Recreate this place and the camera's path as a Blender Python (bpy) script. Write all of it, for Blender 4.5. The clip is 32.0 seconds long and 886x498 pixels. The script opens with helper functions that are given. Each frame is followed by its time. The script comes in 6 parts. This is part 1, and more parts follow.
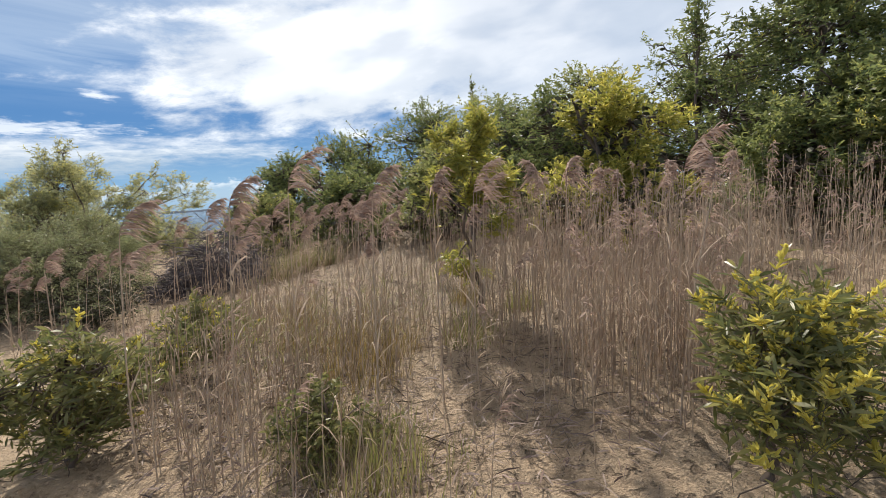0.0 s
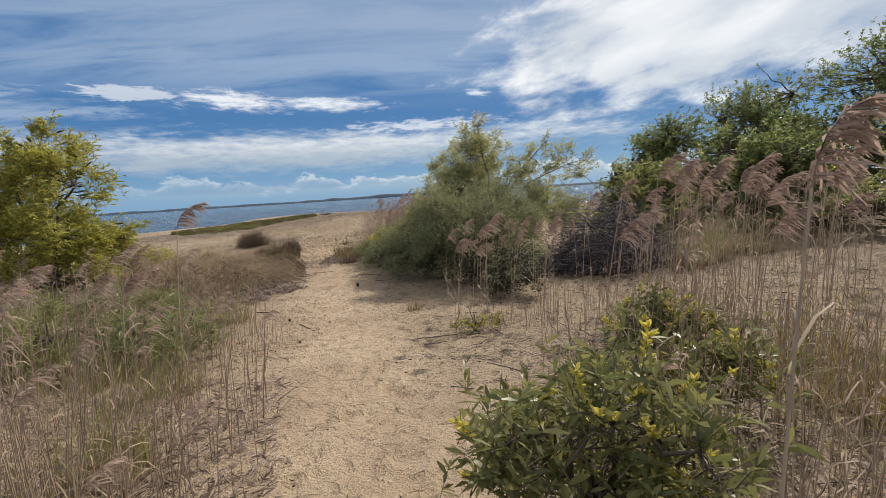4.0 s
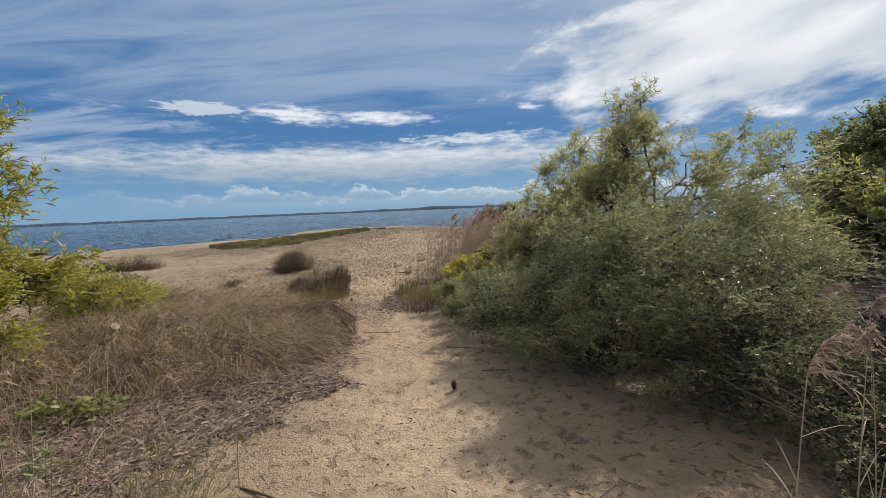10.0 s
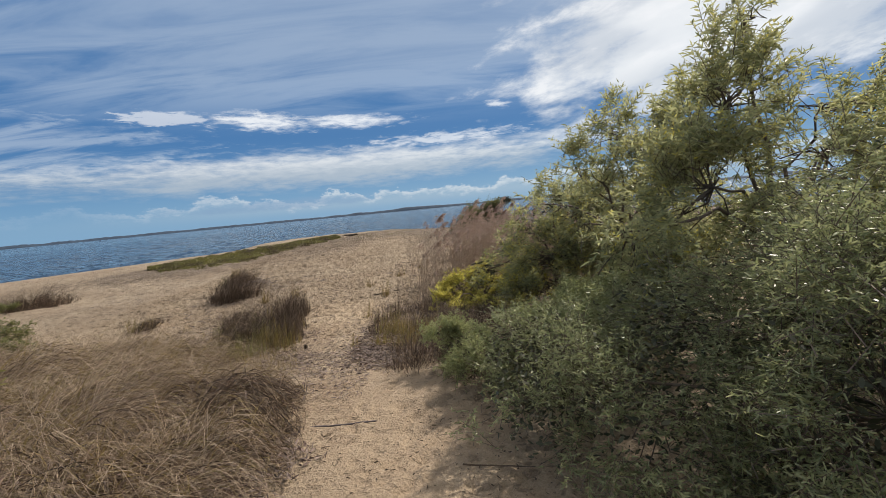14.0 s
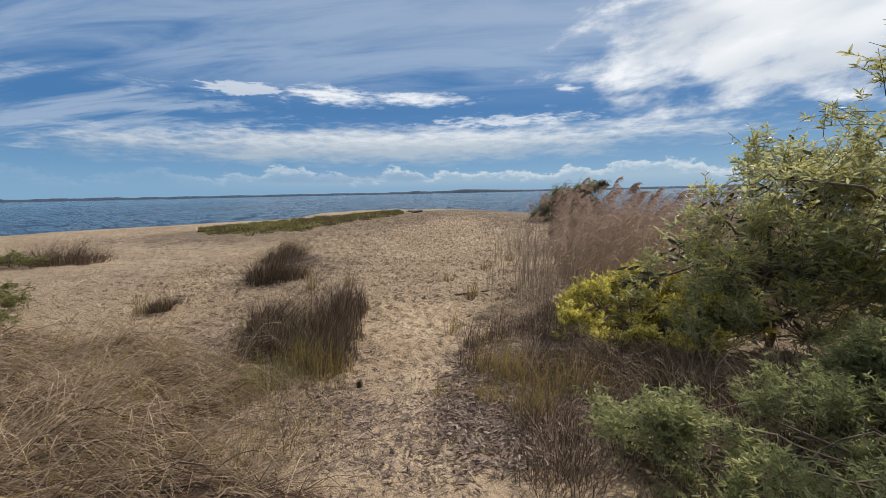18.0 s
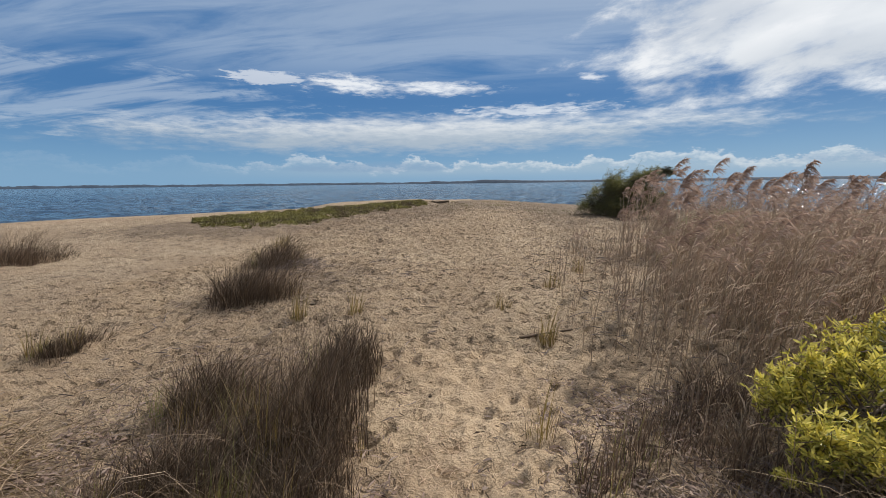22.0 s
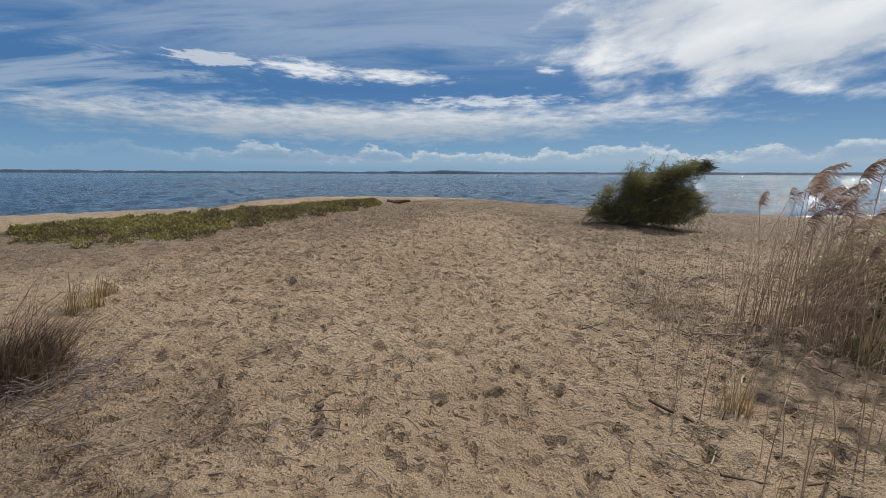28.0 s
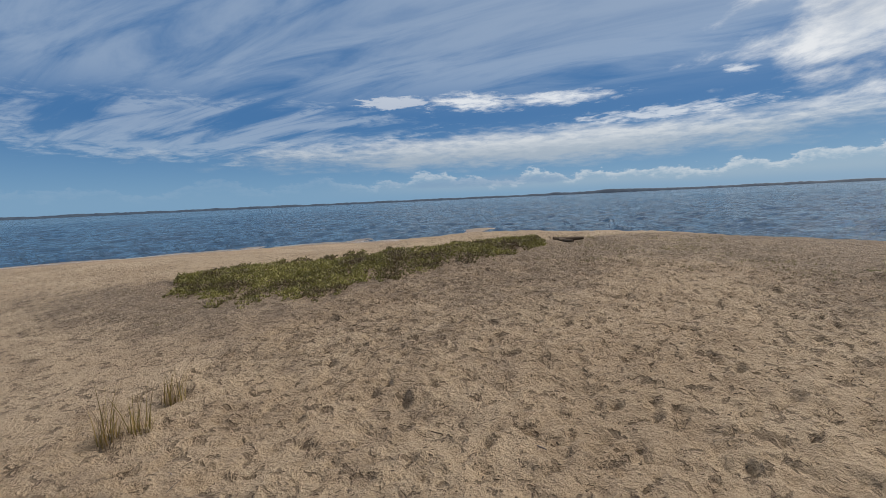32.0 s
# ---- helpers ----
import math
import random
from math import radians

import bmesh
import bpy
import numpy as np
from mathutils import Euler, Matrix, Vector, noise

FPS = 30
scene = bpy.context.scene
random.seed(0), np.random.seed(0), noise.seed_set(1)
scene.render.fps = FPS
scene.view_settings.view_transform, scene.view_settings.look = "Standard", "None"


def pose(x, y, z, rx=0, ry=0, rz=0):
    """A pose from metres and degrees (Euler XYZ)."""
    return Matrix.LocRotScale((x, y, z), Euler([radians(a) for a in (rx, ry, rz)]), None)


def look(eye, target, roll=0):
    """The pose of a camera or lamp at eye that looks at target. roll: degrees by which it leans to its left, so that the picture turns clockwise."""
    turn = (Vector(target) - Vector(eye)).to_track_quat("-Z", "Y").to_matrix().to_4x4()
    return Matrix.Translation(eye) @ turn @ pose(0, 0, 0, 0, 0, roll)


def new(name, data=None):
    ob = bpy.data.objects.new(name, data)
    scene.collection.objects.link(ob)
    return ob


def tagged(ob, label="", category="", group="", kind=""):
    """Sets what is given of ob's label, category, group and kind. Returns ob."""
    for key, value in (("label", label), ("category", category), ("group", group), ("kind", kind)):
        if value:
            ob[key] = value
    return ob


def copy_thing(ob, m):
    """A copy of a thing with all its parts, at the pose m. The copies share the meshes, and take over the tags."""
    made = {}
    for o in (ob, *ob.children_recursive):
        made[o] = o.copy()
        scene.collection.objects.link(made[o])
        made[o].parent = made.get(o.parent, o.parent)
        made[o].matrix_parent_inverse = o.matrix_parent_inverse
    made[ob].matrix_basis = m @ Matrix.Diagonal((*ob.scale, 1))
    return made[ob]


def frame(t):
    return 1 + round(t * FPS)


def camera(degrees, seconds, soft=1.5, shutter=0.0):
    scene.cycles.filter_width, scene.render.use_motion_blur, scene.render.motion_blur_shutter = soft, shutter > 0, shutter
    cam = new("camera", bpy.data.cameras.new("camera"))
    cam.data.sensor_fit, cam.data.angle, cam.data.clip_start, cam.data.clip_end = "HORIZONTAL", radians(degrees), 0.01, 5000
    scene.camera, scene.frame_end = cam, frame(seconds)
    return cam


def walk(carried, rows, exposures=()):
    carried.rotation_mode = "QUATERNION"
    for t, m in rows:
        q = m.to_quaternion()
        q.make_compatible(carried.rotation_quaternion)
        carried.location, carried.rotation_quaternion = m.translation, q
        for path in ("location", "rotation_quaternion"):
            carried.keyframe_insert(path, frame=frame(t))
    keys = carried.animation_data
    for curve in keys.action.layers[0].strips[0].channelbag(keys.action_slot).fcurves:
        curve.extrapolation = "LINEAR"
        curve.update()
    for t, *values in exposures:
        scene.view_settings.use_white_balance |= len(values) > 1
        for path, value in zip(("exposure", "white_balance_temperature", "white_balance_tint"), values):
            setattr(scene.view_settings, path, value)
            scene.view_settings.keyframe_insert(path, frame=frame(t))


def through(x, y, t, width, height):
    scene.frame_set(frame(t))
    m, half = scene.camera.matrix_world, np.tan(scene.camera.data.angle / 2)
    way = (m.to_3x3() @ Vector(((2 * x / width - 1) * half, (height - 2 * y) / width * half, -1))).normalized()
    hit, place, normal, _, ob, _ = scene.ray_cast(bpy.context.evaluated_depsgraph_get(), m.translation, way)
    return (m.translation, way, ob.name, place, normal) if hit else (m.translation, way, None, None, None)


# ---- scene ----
cam = camera(91.5, 32.0, soft=0.6)
PATH = [
    (0, (-0.016, 1.311, 1.355), (1.387, 2.715, 1.107), -3.9),
    (0.5, (-0.109, 1.576, 1.368), (0.914, 3.277, 1.124), -3.5),
    (1, (-0.123, 1.778, 1.349), (0.465, 3.673, 1.097), -4.7),
    (1.5, (-0.217, 1.979, 1.37), (-0.021, 3.956, 1.141), -6.2),
    (2, (-0.383, 2.186, 1.36), (-0.242, 4.168, 1.127), -5.1),
    (2.5, (-0.369, 2.462, 1.307), (-0.255, 4.445, 1.074), -4.8),
    (4.5, (-0.531, 3.449, 1.28), (-0.435, 5.429, 1.016), -3.6),
    (5, (-0.719, 3.714, 1.291), (-0.643, 5.693, 1.015), -4.1),
    (5.5, (-0.832, 4.062, 1.242), (-0.766, 6.039, 0.943), -3.8),
    (6, (-0.871, 4.403, 1.291), (-0.808, 6.376, 0.971), -3.0),
    (6.5, (-1.018, 4.755, 1.285), (-0.843, 6.719, 0.951), -3.7),
    (7, (-1.003, 5.034, 1.279), (-0.811, 6.999, 0.955), -3.7),
    (7.5, (-0.931, 5.325, 1.34), (-0.718, 7.291, 1.043), -4.1),
    (8, (-1.007, 5.664, 1.339), (-0.784, 7.636, 1.093), -3.8),
    (8.5, (-1.092, 6.004, 1.317), (-0.89, 7.98, 1.081), -3.9),
    (9, (-1.106, 6.33, 1.357), (-1.098, 8.319, 1.145), -4.4),
    (9.5, (-1.279, 6.64, 1.351), (-1.314, 8.631, 1.16), -3.9),
    (10, (-1.415, 6.868, 1.391), (-1.532, 8.856, 1.206), -2.5),
    (10.5, (-1.411, 7.225, 1.371), (-1.583, 9.21, 1.199), -2.8),
    (11, (-1.533, 7.593, 1.337), (-1.729, 9.576, 1.164), -3.1),
    (11.5, (-1.611, 7.891, 1.322), (-1.763, 9.876, 1.133), -2.7),
    (12, (-1.515, 8.216, 1.335), (-1.609, 10.203, 1.133), -3.1),
    (12.5, (-1.532, 8.443, 1.378), (-1.577, 10.432, 1.18), -4.4),
    (13, (-1.695, 8.712, 1.39), (-1.71, 10.703, 1.202), -4.9),
    (13.5, (-1.674, 9.017, 1.371), (-1.665, 11.008, 1.185), -6.0),
    (14, (-1.701, 9.217, 1.401), (-1.712, 11.208, 1.208), -5.5),
    (14.5, (-1.916, 9.539, 1.321), (-1.962, 11.529, 1.123), -3.6),
    (16.5, (-2.205, 10.695, 1.288), (-2.353, 12.676, 1.053), -3.0),
    (17, (-2.236, 11.019, 1.275), (-2.447, 12.995, 1.045), -1.9),
    (17.5, (-2.356, 11.273, 1.266), (-2.611, 13.243, 1.029), -2.1),
    (18, (-2.51, 11.515, 1.257), (-2.772, 13.481, 1.0), -1.2),
    (18.5, (-2.506, 11.818, 1.236), (-2.765, 13.782, 0.963), -2.4),
    (19, (-2.564, 12.102, 1.23), (-2.787, 14.069, 0.947), -2.4),
    (19.5, (-2.736, 12.333, 1.244), (-2.883, 14.306, 0.952), -1.7),
    (20, (-2.746, 12.601, 1.208), (-2.919, 14.571, 0.909), -1.6),
    (20.5, (-2.79, 12.83, 1.215), (-3.077, 14.785, 0.904), -2.0),
    (21, (-2.974, 13.124, 1.185), (-3.322, 15.07, 0.879), -2.0),
    (21.5, (-3.061, 13.41, 1.17), (-3.419, 15.354, 0.868), -0.8),
    (22, (-3.142, 13.641, 1.184), (-3.488, 15.588, 0.884), -0.7),
    (22.5, (-3.341, 13.856, 1.181), (-3.537, 15.823, 0.878), 0.3),
    (23, (-3.329, 14.065, 1.162), (-3.416, 16.039, 0.852), -2.7),
    (23.5, (-3.29, 14.338, 1.171), (-3.205, 16.308, 0.835), -3.2),
    (24, (-3.373, 14.602, 1.154), (-3.153, 16.558, 0.801), -3.4),
    (24.5, (-3.376, 14.86, 1.131), (-3.066, 16.804, 0.777), -3.3),
    (26.5, (-3.519, 16.315, 1.202), (-3.505, 18.287, 0.867), -0.7),
    (27, (-3.712, 16.669, 1.216), (-3.747, 18.64, 0.877), -0.9),
    (27.5, (-3.833, 16.929, 1.261), (-3.893, 18.899, 0.919), 0.4),
    (28, (-3.811, 17.338, 1.273), (-3.967, 19.302, 0.929), 0.2),
    (28.5, (-3.855, 17.576, 1.349), (-4.126, 19.528, 1.01), -3.0),
    (29, (-3.982, 17.903, 1.38), (-4.272, 19.852, 1.034), -3.9),
    (29.5, (-3.878, 18.213, 1.418), (-4.141, 20.166, 1.075), -3.6),
    (30, (-3.857, 18.453, 1.461), (-4.077, 20.413, 1.132), -3.1),
    (30.5, (-4.063, 18.727, 1.459), (-4.246, 20.697, 1.162), -2.2),
    (31, (-4.088, 19.013, 1.438), (-4.327, 20.979, 1.161), -1.8),
    (31.5, (-4.11, 19.269, 1.489), (-4.641, 21.181, 1.24), -1.9),
    (32, (-4.354, 19.496, 1.467), (-5.219, 21.285, 1.242), -2.6),
]
walk(cam, [(t, look(eye, target, roll)) for t, eye, target, roll in PATH],
     [(0, 0.42, 6610, 10), (1, 0.12, 6610, 10), (2.5, 0.08, 6610, 10), (11, 0.03, 6610, 10), (18, 0.07, 6610, 10), (26, -0.06, 6610, 10), (32, -0.12, 6610, 10)])

# ---- sky, sun ----
SUN_AZ, SUN_EL = 41.0, 41.0
sun_data = bpy.data.lights.new("sun", "SUN")
sun_data.energy, sun_data.angle, sun_data.color = 4.3, radians(1.2), (1.0, 0.925, 0.82)
sun = new("sun", sun_data)
sun.matrix_world = look((60, 70, 80), (60 - 100 * math.sin(radians(SUN_AZ)) * math.cos(radians(SUN_EL)),
                                       70 - 100 * math.cos(radians(SUN_AZ)) * math.cos(radians(SUN_EL)),
                                       80 - 100 * math.sin(radians(SUN_EL))))


class Graph:
    """Small helper for building node trees."""

    def __init__(self, tree):
        self.t = tree
        tree.nodes.clear()

    def put(self, value, socket):
        if value is None:
            return
        if isinstance(value, bpy.types.NodeSocket):
            self.t.links.new(value, socket)
        else:
            socket.default_value = value

    def node(self, kind, out=0, **values):
        n = self.t.nodes.new(kind)
        for k, v in values.items():
            self.put(v, n.inputs[k.replace("_", " ")])
        return n.outputs[out]

    def math(self, op, a, b=None, c=None, clamp=False):
        n = self.t.nodes.new("ShaderNodeMath")
        n.operation, n.use_clamp = op, clamp
        for i, v in enumerate((a, b, c)):
            self.put(v, n.inputs[i])
        return n.outputs[0]

    def vec(self, op, a, b=None):
        n = self.t.nodes.new("ShaderNodeVectorMath")
        n.operation = op
        self.put(a, n.inputs[0])
        self.put(b, n.inputs[1])
        return n.outputs[0]

    def step(self, x, lo, hi, a=0.0, b=1.0):
        n = self.t.nodes.new("ShaderNodeMapRange")
        n.interpolation_type = "SMOOTHSTEP"
        for i, v in enumerate((x, lo, hi, a, b)):
            self.put(v, n.inputs[i])
        return n.outputs[0]

    def mix(self, f, a, b):
        n = self.t.nodes.new("ShaderNodeMix")
        n.data_type = "RGBA"
        self.put(f, n.inputs[0])
        self.put(a if isinstance(a, bpy.types.NodeSocket) else (*a, 1), n.inputs[6])
        self.put(b if isinstance(b, bpy.types.NodeSocket) else (*b, 1), n.inputs[7])
        return n.outputs[2]

    def noise(self, vector, scale, detail=4.0, rough=0.55, warp=0.0):
        return self.node("ShaderNodeTexNoise", Vector=vector, Scale=scale, Detail=detail, Roughness=rough, Distortion=warp)

    def xyz(self, x, y, z):
        return self.node("ShaderNodeCombineXYZ", X=x, Y=y, Z=z)

    def shader_mix(self, f, a, b):
        n = self.t.nodes.new("ShaderNodeMixShader")
        for i, v in enumerate((f, a, b)):
            self.put(v, n.inputs[i])
        return n.outputs[0]


def build_sky():
    world = bpy.data.worlds.new("sky")
    scene.world = world
    world.use_nodes = True
    g = Graph(world.node_tree)
    co = g.node("ShaderNodeTexCoord")
    sky = g.t.nodes.new("ShaderNodeTexSky")
    sky.sky_type, sky.sun_disc = "NISHITA", False
    sky.sun_elevation, sky.sun_rotation = radians(SUN_EL), radians(SUN_AZ)
    sky.air_density, sky.dust_density, sky.ozone_density = 1.0, 0.3, 2.0
    sep = g.t.nodes.new("ShaderNodeSeparateXYZ")
    g.t.links.new(co, sep.inputs[0])
    x, y, z = sep.outputs
    az = g.math("MULTIPLY", g.math("ARCTAN2", x, y), 57.2958)
    el = g.math("MULTIPLY", g.math("ARCSINE", z), 57.2958)
    high = g.math("MAXIMUM", g.math("ADD", z, 0.1), 0.05)
    flat = g.xyz(g.math("DIVIDE", x, high), g.math("DIVIDE", y, high), 0.0)
    # streaks run from the far left to the near right
    turn = g.t.nodes.new("ShaderNodeMapping")
    turn.inputs["Rotation"].default_value = (0, 0, radians(-28))
    turn.inputs["Scale"].default_value = (0.55, 2.2, 1)
    g.t.links.new(flat, turn.inputs[0])
    streak = g.noise(turn.outputs[0], 1.5, 6, 0.6, 0.6)
    lump = g.noise(flat, 3.2, 6, 0.62, 0.3)
    plate = g.xyz(g.math("MULTIPLY", az, 0.055), g.math("MULTIPLY", el, 0.26), 0.0)
    ragged = g.noise(plate, 2.6, 7, 0.62, 0.25)
    fine = g.noise(plate, 7.0, 6, 0.65, 0.3)
    mixed = g.math("ADD", g.math("MULTIPLY", ragged, 0.65), g.math("MULTIPLY", fine, 0.35))

    def blob(a0, e0, ra, re, amount=0.9, source=None, soft=0.35, tilt=0.0):
        da = g.math("SUBTRACT", az, a0)
        de = g.math("SUBTRACT", g.math("SUBTRACT", el, e0), g.math("MULTIPLY", da, tilt))
        da = g.math("DIVIDE", da, ra)
        de = g.math("DIVIDE", de, re)
        d = g.math("SQRT", g.math("ADD", g.math("MULTIPLY", da, da), g.math("MULTIPLY", de, de)))
        n = g.math("MULTIPLY", g.math("SUBTRACT", ragged if source is None else source, 0.5), amount * 2)
        return g.step(g.math("ADD", g.math("SUBTRACT", 1.0, d), n), -soft * 0.3, soft)

    def over(color, mask, paint):
        return g.mix(mask, color, paint)

    haze = g.step(el, 11.0, -2.0, 0.0, 0.75)
    clear = g.mix(haze, (0.041, 0.160, 0.39), (0.21, 0.43, 0.65))
    # thin veil of high cloud, thicker overhead
    veil = g.math("MULTIPLY", g.step(streak, 0.26, 0.62), g.step(el, 10.0, 16.0))
    color = over(clear, g.math("MULTIPLY", veil, 0.68), (0.37, 0.475, 0.63))
    grey = g.math("MULTIPLY", g.step(el, 13.0, 21.0), g.step(az, -60.0, 10.0))
    color = over(color, g.math("MULTIPLY", grey, 0.6), (0.32, 0.41, 0.55))
    east = g.math("MULTIPLY", g.step(az, 46.0, 62.0), g.step(el, 0.0, 8.0))
    color = over(color, g.math("MULTIPLY", east, 0.85), g.mix(g.step(lump, 0.3, 0.7), (0.40, 0.47, 0.58), (0.72, 0.76, 0.82)))
    # wisps at the left
    wisp = g.math("MULTIPLY", blob(-52, 9.2, 24, 3.6, 0.8, fine), g.step(streak, 0.36, 0.58))
    color = over(color, g.math("MULTIPLY", wisp, 0.5), (0.50, 0.59, 0.71))
    # long grey-white bank
    bank = blob(-12, 6.2, 40, 2.4, 1.2, mixed, 0.75, 0.008)
    bank_tone = g.mix(g.step(g.math("ADD", el, g.math("MULTIPLY", fine, 2.5)), 6.4, 9.2), (0.40, 0.47, 0.56), (0.78, 0.80, 0.82))
    color = over(color, g.math("MULTIPLY", bank, 0.92), bank_tone)
    # small bright wedges
    wedge = blob(-21, 12.1, 6.2, 1.05, 1.5, fine, 0.95, -0.06)
    wedge = g.math("MAXIMUM", wedge, blob(-10.5, 11.8, 6.6, 0.8, 1.3, fine, 0.95, -0.03))
    wedge = g.math("MAXIMUM", wedge, g.math("MULTIPLY", blob(-31, 12.4, 4.5, 0.8, 1.3, fine), 0.6))
    wedge = g.math("MAXIMUM", wedge, g.math("MULTIPLY", blob(1.0, 8.9, 9.5, 0.75, 1.9, fine, 0.9), 0.7))
    wedge = g.math("MAXIMUM", wedge, g.math("MULTIPLY", blob(8.3, 12.3, 1.4, 0.45, 1.6, fine, 0.9, -0.15), 0.8))
    color = over(color, wedge, (0.84, 0.87, 0.91))
    # great bright cloud before the sun
    lobe = g.xyz(g.math("MULTIPLY", az, 0.06), g.math("MULTIPLY", g.math("SUBTRACT", el, g.math("MULTIPLY", az, 0.10)), 0.15), 7.0)
    billow = g.noise(lobe, 2.6, 8, 0.6, 0.15)
    broad = g.noise(lobe, 1.3, 3, 0.5, 0.2)
    great = blob(37, 17.8, 27, 9.2, 0.75, billow, 0.42, 0.10)
    great = g.math("MAXIMUM", great, g.math("MULTIPLY", blob(40, 33, 34, 16, 0.5, billow), 0.95))
    great_tone = g.mix(g.step(broad, 0.36, 0.62), (0.62, 0.66, 0.71), (0.86, 0.88, 0.89))
    great_tone = g.mix(g.step(billow, 0.52, 0.72, 0.0, 0.6), great_tone, (0.97, 0.97, 0.97))
    shade = blob(31, 11.6, 11, 2.2, 0.7, billow, 0.9)
    great_tone = g.mix(g.math("MULTIPLY", shade, 0.5), great_tone, (0.54, 0.58, 0.63))
    color = over(color, g.math("MULTIPLY", great, 0.95), great_tone)
    east = g.math("MULTIPLY", g.step(az, 42.0, 51.0), g.step(el, 6.0, 13.0))
    color = over(color, g.math("MULTIPLY", east, 0.8), g.mix(g.step(broad, 0.35, 0.65), (0.44, 0.50, 0.59), (0.60, 0.64, 0.70)))
    # unseen bright veil overhead, added to fill the shadows
    overhead_fill = g.math("MULTIPLY", g.step(el, 27.0, 42.0), g.step(lump, 0.25, 0.6, 0.6, 1.0))
    color = over(color, g.math("MULTIPLY", overhead_fill, 0.9), (0.80, 0.77, 0.74))
    # low cumulus over the far shore
    heap = g.xyz(g.math("MULTIPLY", az, 0.30), g.math("MULTIPLY", el, 0.62), 3.0)
    puff = g.noise(heap, 1.25, 8, 0.6, 0.15)
    knob = g.noise(heap, 4.5, 6, 0.6)
    row = g.noise(g.xyz(g.math("MULTIPLY", az, 0.09), 0.0, 0.0), 1.0, 2, 0.5)
    top = g.math("ADD", g.math("MULTIPLY", g.step(row, 0.3, 0.65), 1.7), g.math("ADD", -0.2, g.math("MULTIPLY", g.math("ADD", puff, g.math("MULTIPLY", knob, 0.45)), 2.9)))
    deep = g.math("SUBTRACT", top, el)
    cum = g.math("MULTIPLY", g.math("MULTIPLY", g.step(deep, -0.05, 0.4), g.step(el, 0.4, 1.8)), g.step(az, -45.0, -18.0, 0.12, 1.0))
    cum_tone = g.mix(g.step(g.math("ADD", deep, g.math("MULTIPLY", g.math("SUBTRACT", knob, 0.5), -3.2)), 0.1, 1.3), (0.64, 0.70, 0.77), (0.28, 0.42, 0.58))
    color = over(color, g.math("MULTIPLY", cum, 0.72), cum_tone)
    dark = blob(-19, 2.15, 13, 0.75, 0.9, fine, 0.6)
    dark = g.math("MAXIMUM", dark, blob(42, 2.1, 16, 0.7, 0.9, fine, 0.6))
    color = over(color, g.math("MULTIPLY", dark, 0.65), (0.17, 0.31, 0.52))
    cover = g.math("MAXIMUM", g.math("MAXIMUM", great, bank), g.math("MAXIMUM", wedge, cum))
    cover = g.math("MAXIMUM", cover, g.math("MULTIPLY", veil, 0.6), clamp=True)

    air = g.node("ShaderNodeBackground", Color=sky.outputs[0], Strength=0.12)
    cloud = g.node("ShaderNodeBackground", Color=color, Strength=1.0)
    both = g.shader_mix(g.step(el, -2.0, 0.0, 0.0, 0.9), air, cloud)
    out = g.t.nodes.new("ShaderNodeOutputWorld")
    g.t.links.new(both, out.inputs[0])


build_sky()


# ---- materials ----
def material(name):
    m = bpy.data.materials.new(name)
    m.use_nodes = True
    g = Graph(m.node_tree)
    return m, g


def finish(g, shader, bump=None):
    out = g.t.nodes.new("ShaderNodeOutputMaterial")
    g.t.links.new(shader, out.inputs[0])


def bump_of(g, height, strength, distance):
    return g.node("ShaderNodeBump", Strength=strength, Distance=distance, Height=height)


def plant(name, colors, through=0.35, rough=0.55, patches=0.3):
    """Leaf, blade or stem material: colour varies from piece to piece and with fine mottling."""
    m, g = material(name)
    pos = g.node("ShaderNodeTexCoord", out=3)
    isl = g.t.nodes.new("ShaderNodeNewGeometry").outputs["Random Per Island"]
    ramp = g.t.nodes.new("ShaderNodeValToRGB")
    el = ramp.color_ramp.elements
    n = len(colors)
    el[0].color, el[0].position = (*colors[0], 1), 0.0
    el[1].color, el[1].position = (*colors[-1], 1), 1.0
    for i in range(1, n - 1):
        e = el.new(i / (n - 1))
        e.color = (*colors[i], 1)
    mott = g.noise(pos, 14.0, 3, 0.6)
    clump = g.noise(pos, 1.7, 2, 0.5)
    f = g.math("ADD", g.math("MULTIPLY", isl, 1.0 - patches), g.math("MULTIPLY", g.step(clump, 0.5 - 0.5 * (1.15 - patches), 0.5 + 0.5 * (1.15 - patches)), patches))
    g.t.links.new(f, ramp.inputs[0])
    col = g.mix(g.step(mott, 0.35, 0.7, 0.0, 0.35), ramp.outputs[0], tuple(c * 0.55 for c in colors[0]))
    body = g.node("ShaderNodeBsdfPrincipled", Base_Color=col, Roughness=rough)
    if through:
        glow = g.node("ShaderNodeBsdfTranslucent", Color=col)
        body = g.shader_mix(through, body, glow)
    finish(g, body)
    return m


STRAW = plant("reed_straw", [(0.38, 0.27, 0.19), (0.52, 0.39, 0.285), (0.64, 0.51, 0.385), (0.31, 0.215, 0.155)], 0.45, 0.75)
STALK = plant("reed_stalk", [(0.40, 0.29, 0.215), (0.58, 0.46, 0.345), (0.28, 0.195, 0.145)], 0.25, 0.7)
PLUME = plant("reed_plume", [(0.40, 0.28, 0.225), (0.56, 0.43, 0.355), (0.30, 0.205, 0.165), (0.66, 0.53, 0.45)], 0.47, 0.9)
DRY = plant("dry_grass", [(0.26, 0.185, 0.12), (0.46, 0.35, 0.235), (0.13, 0.09, 0.06), (0.60, 0.48, 0.345), (0.36, 0.26, 0.17)], 0.3, 0.8)
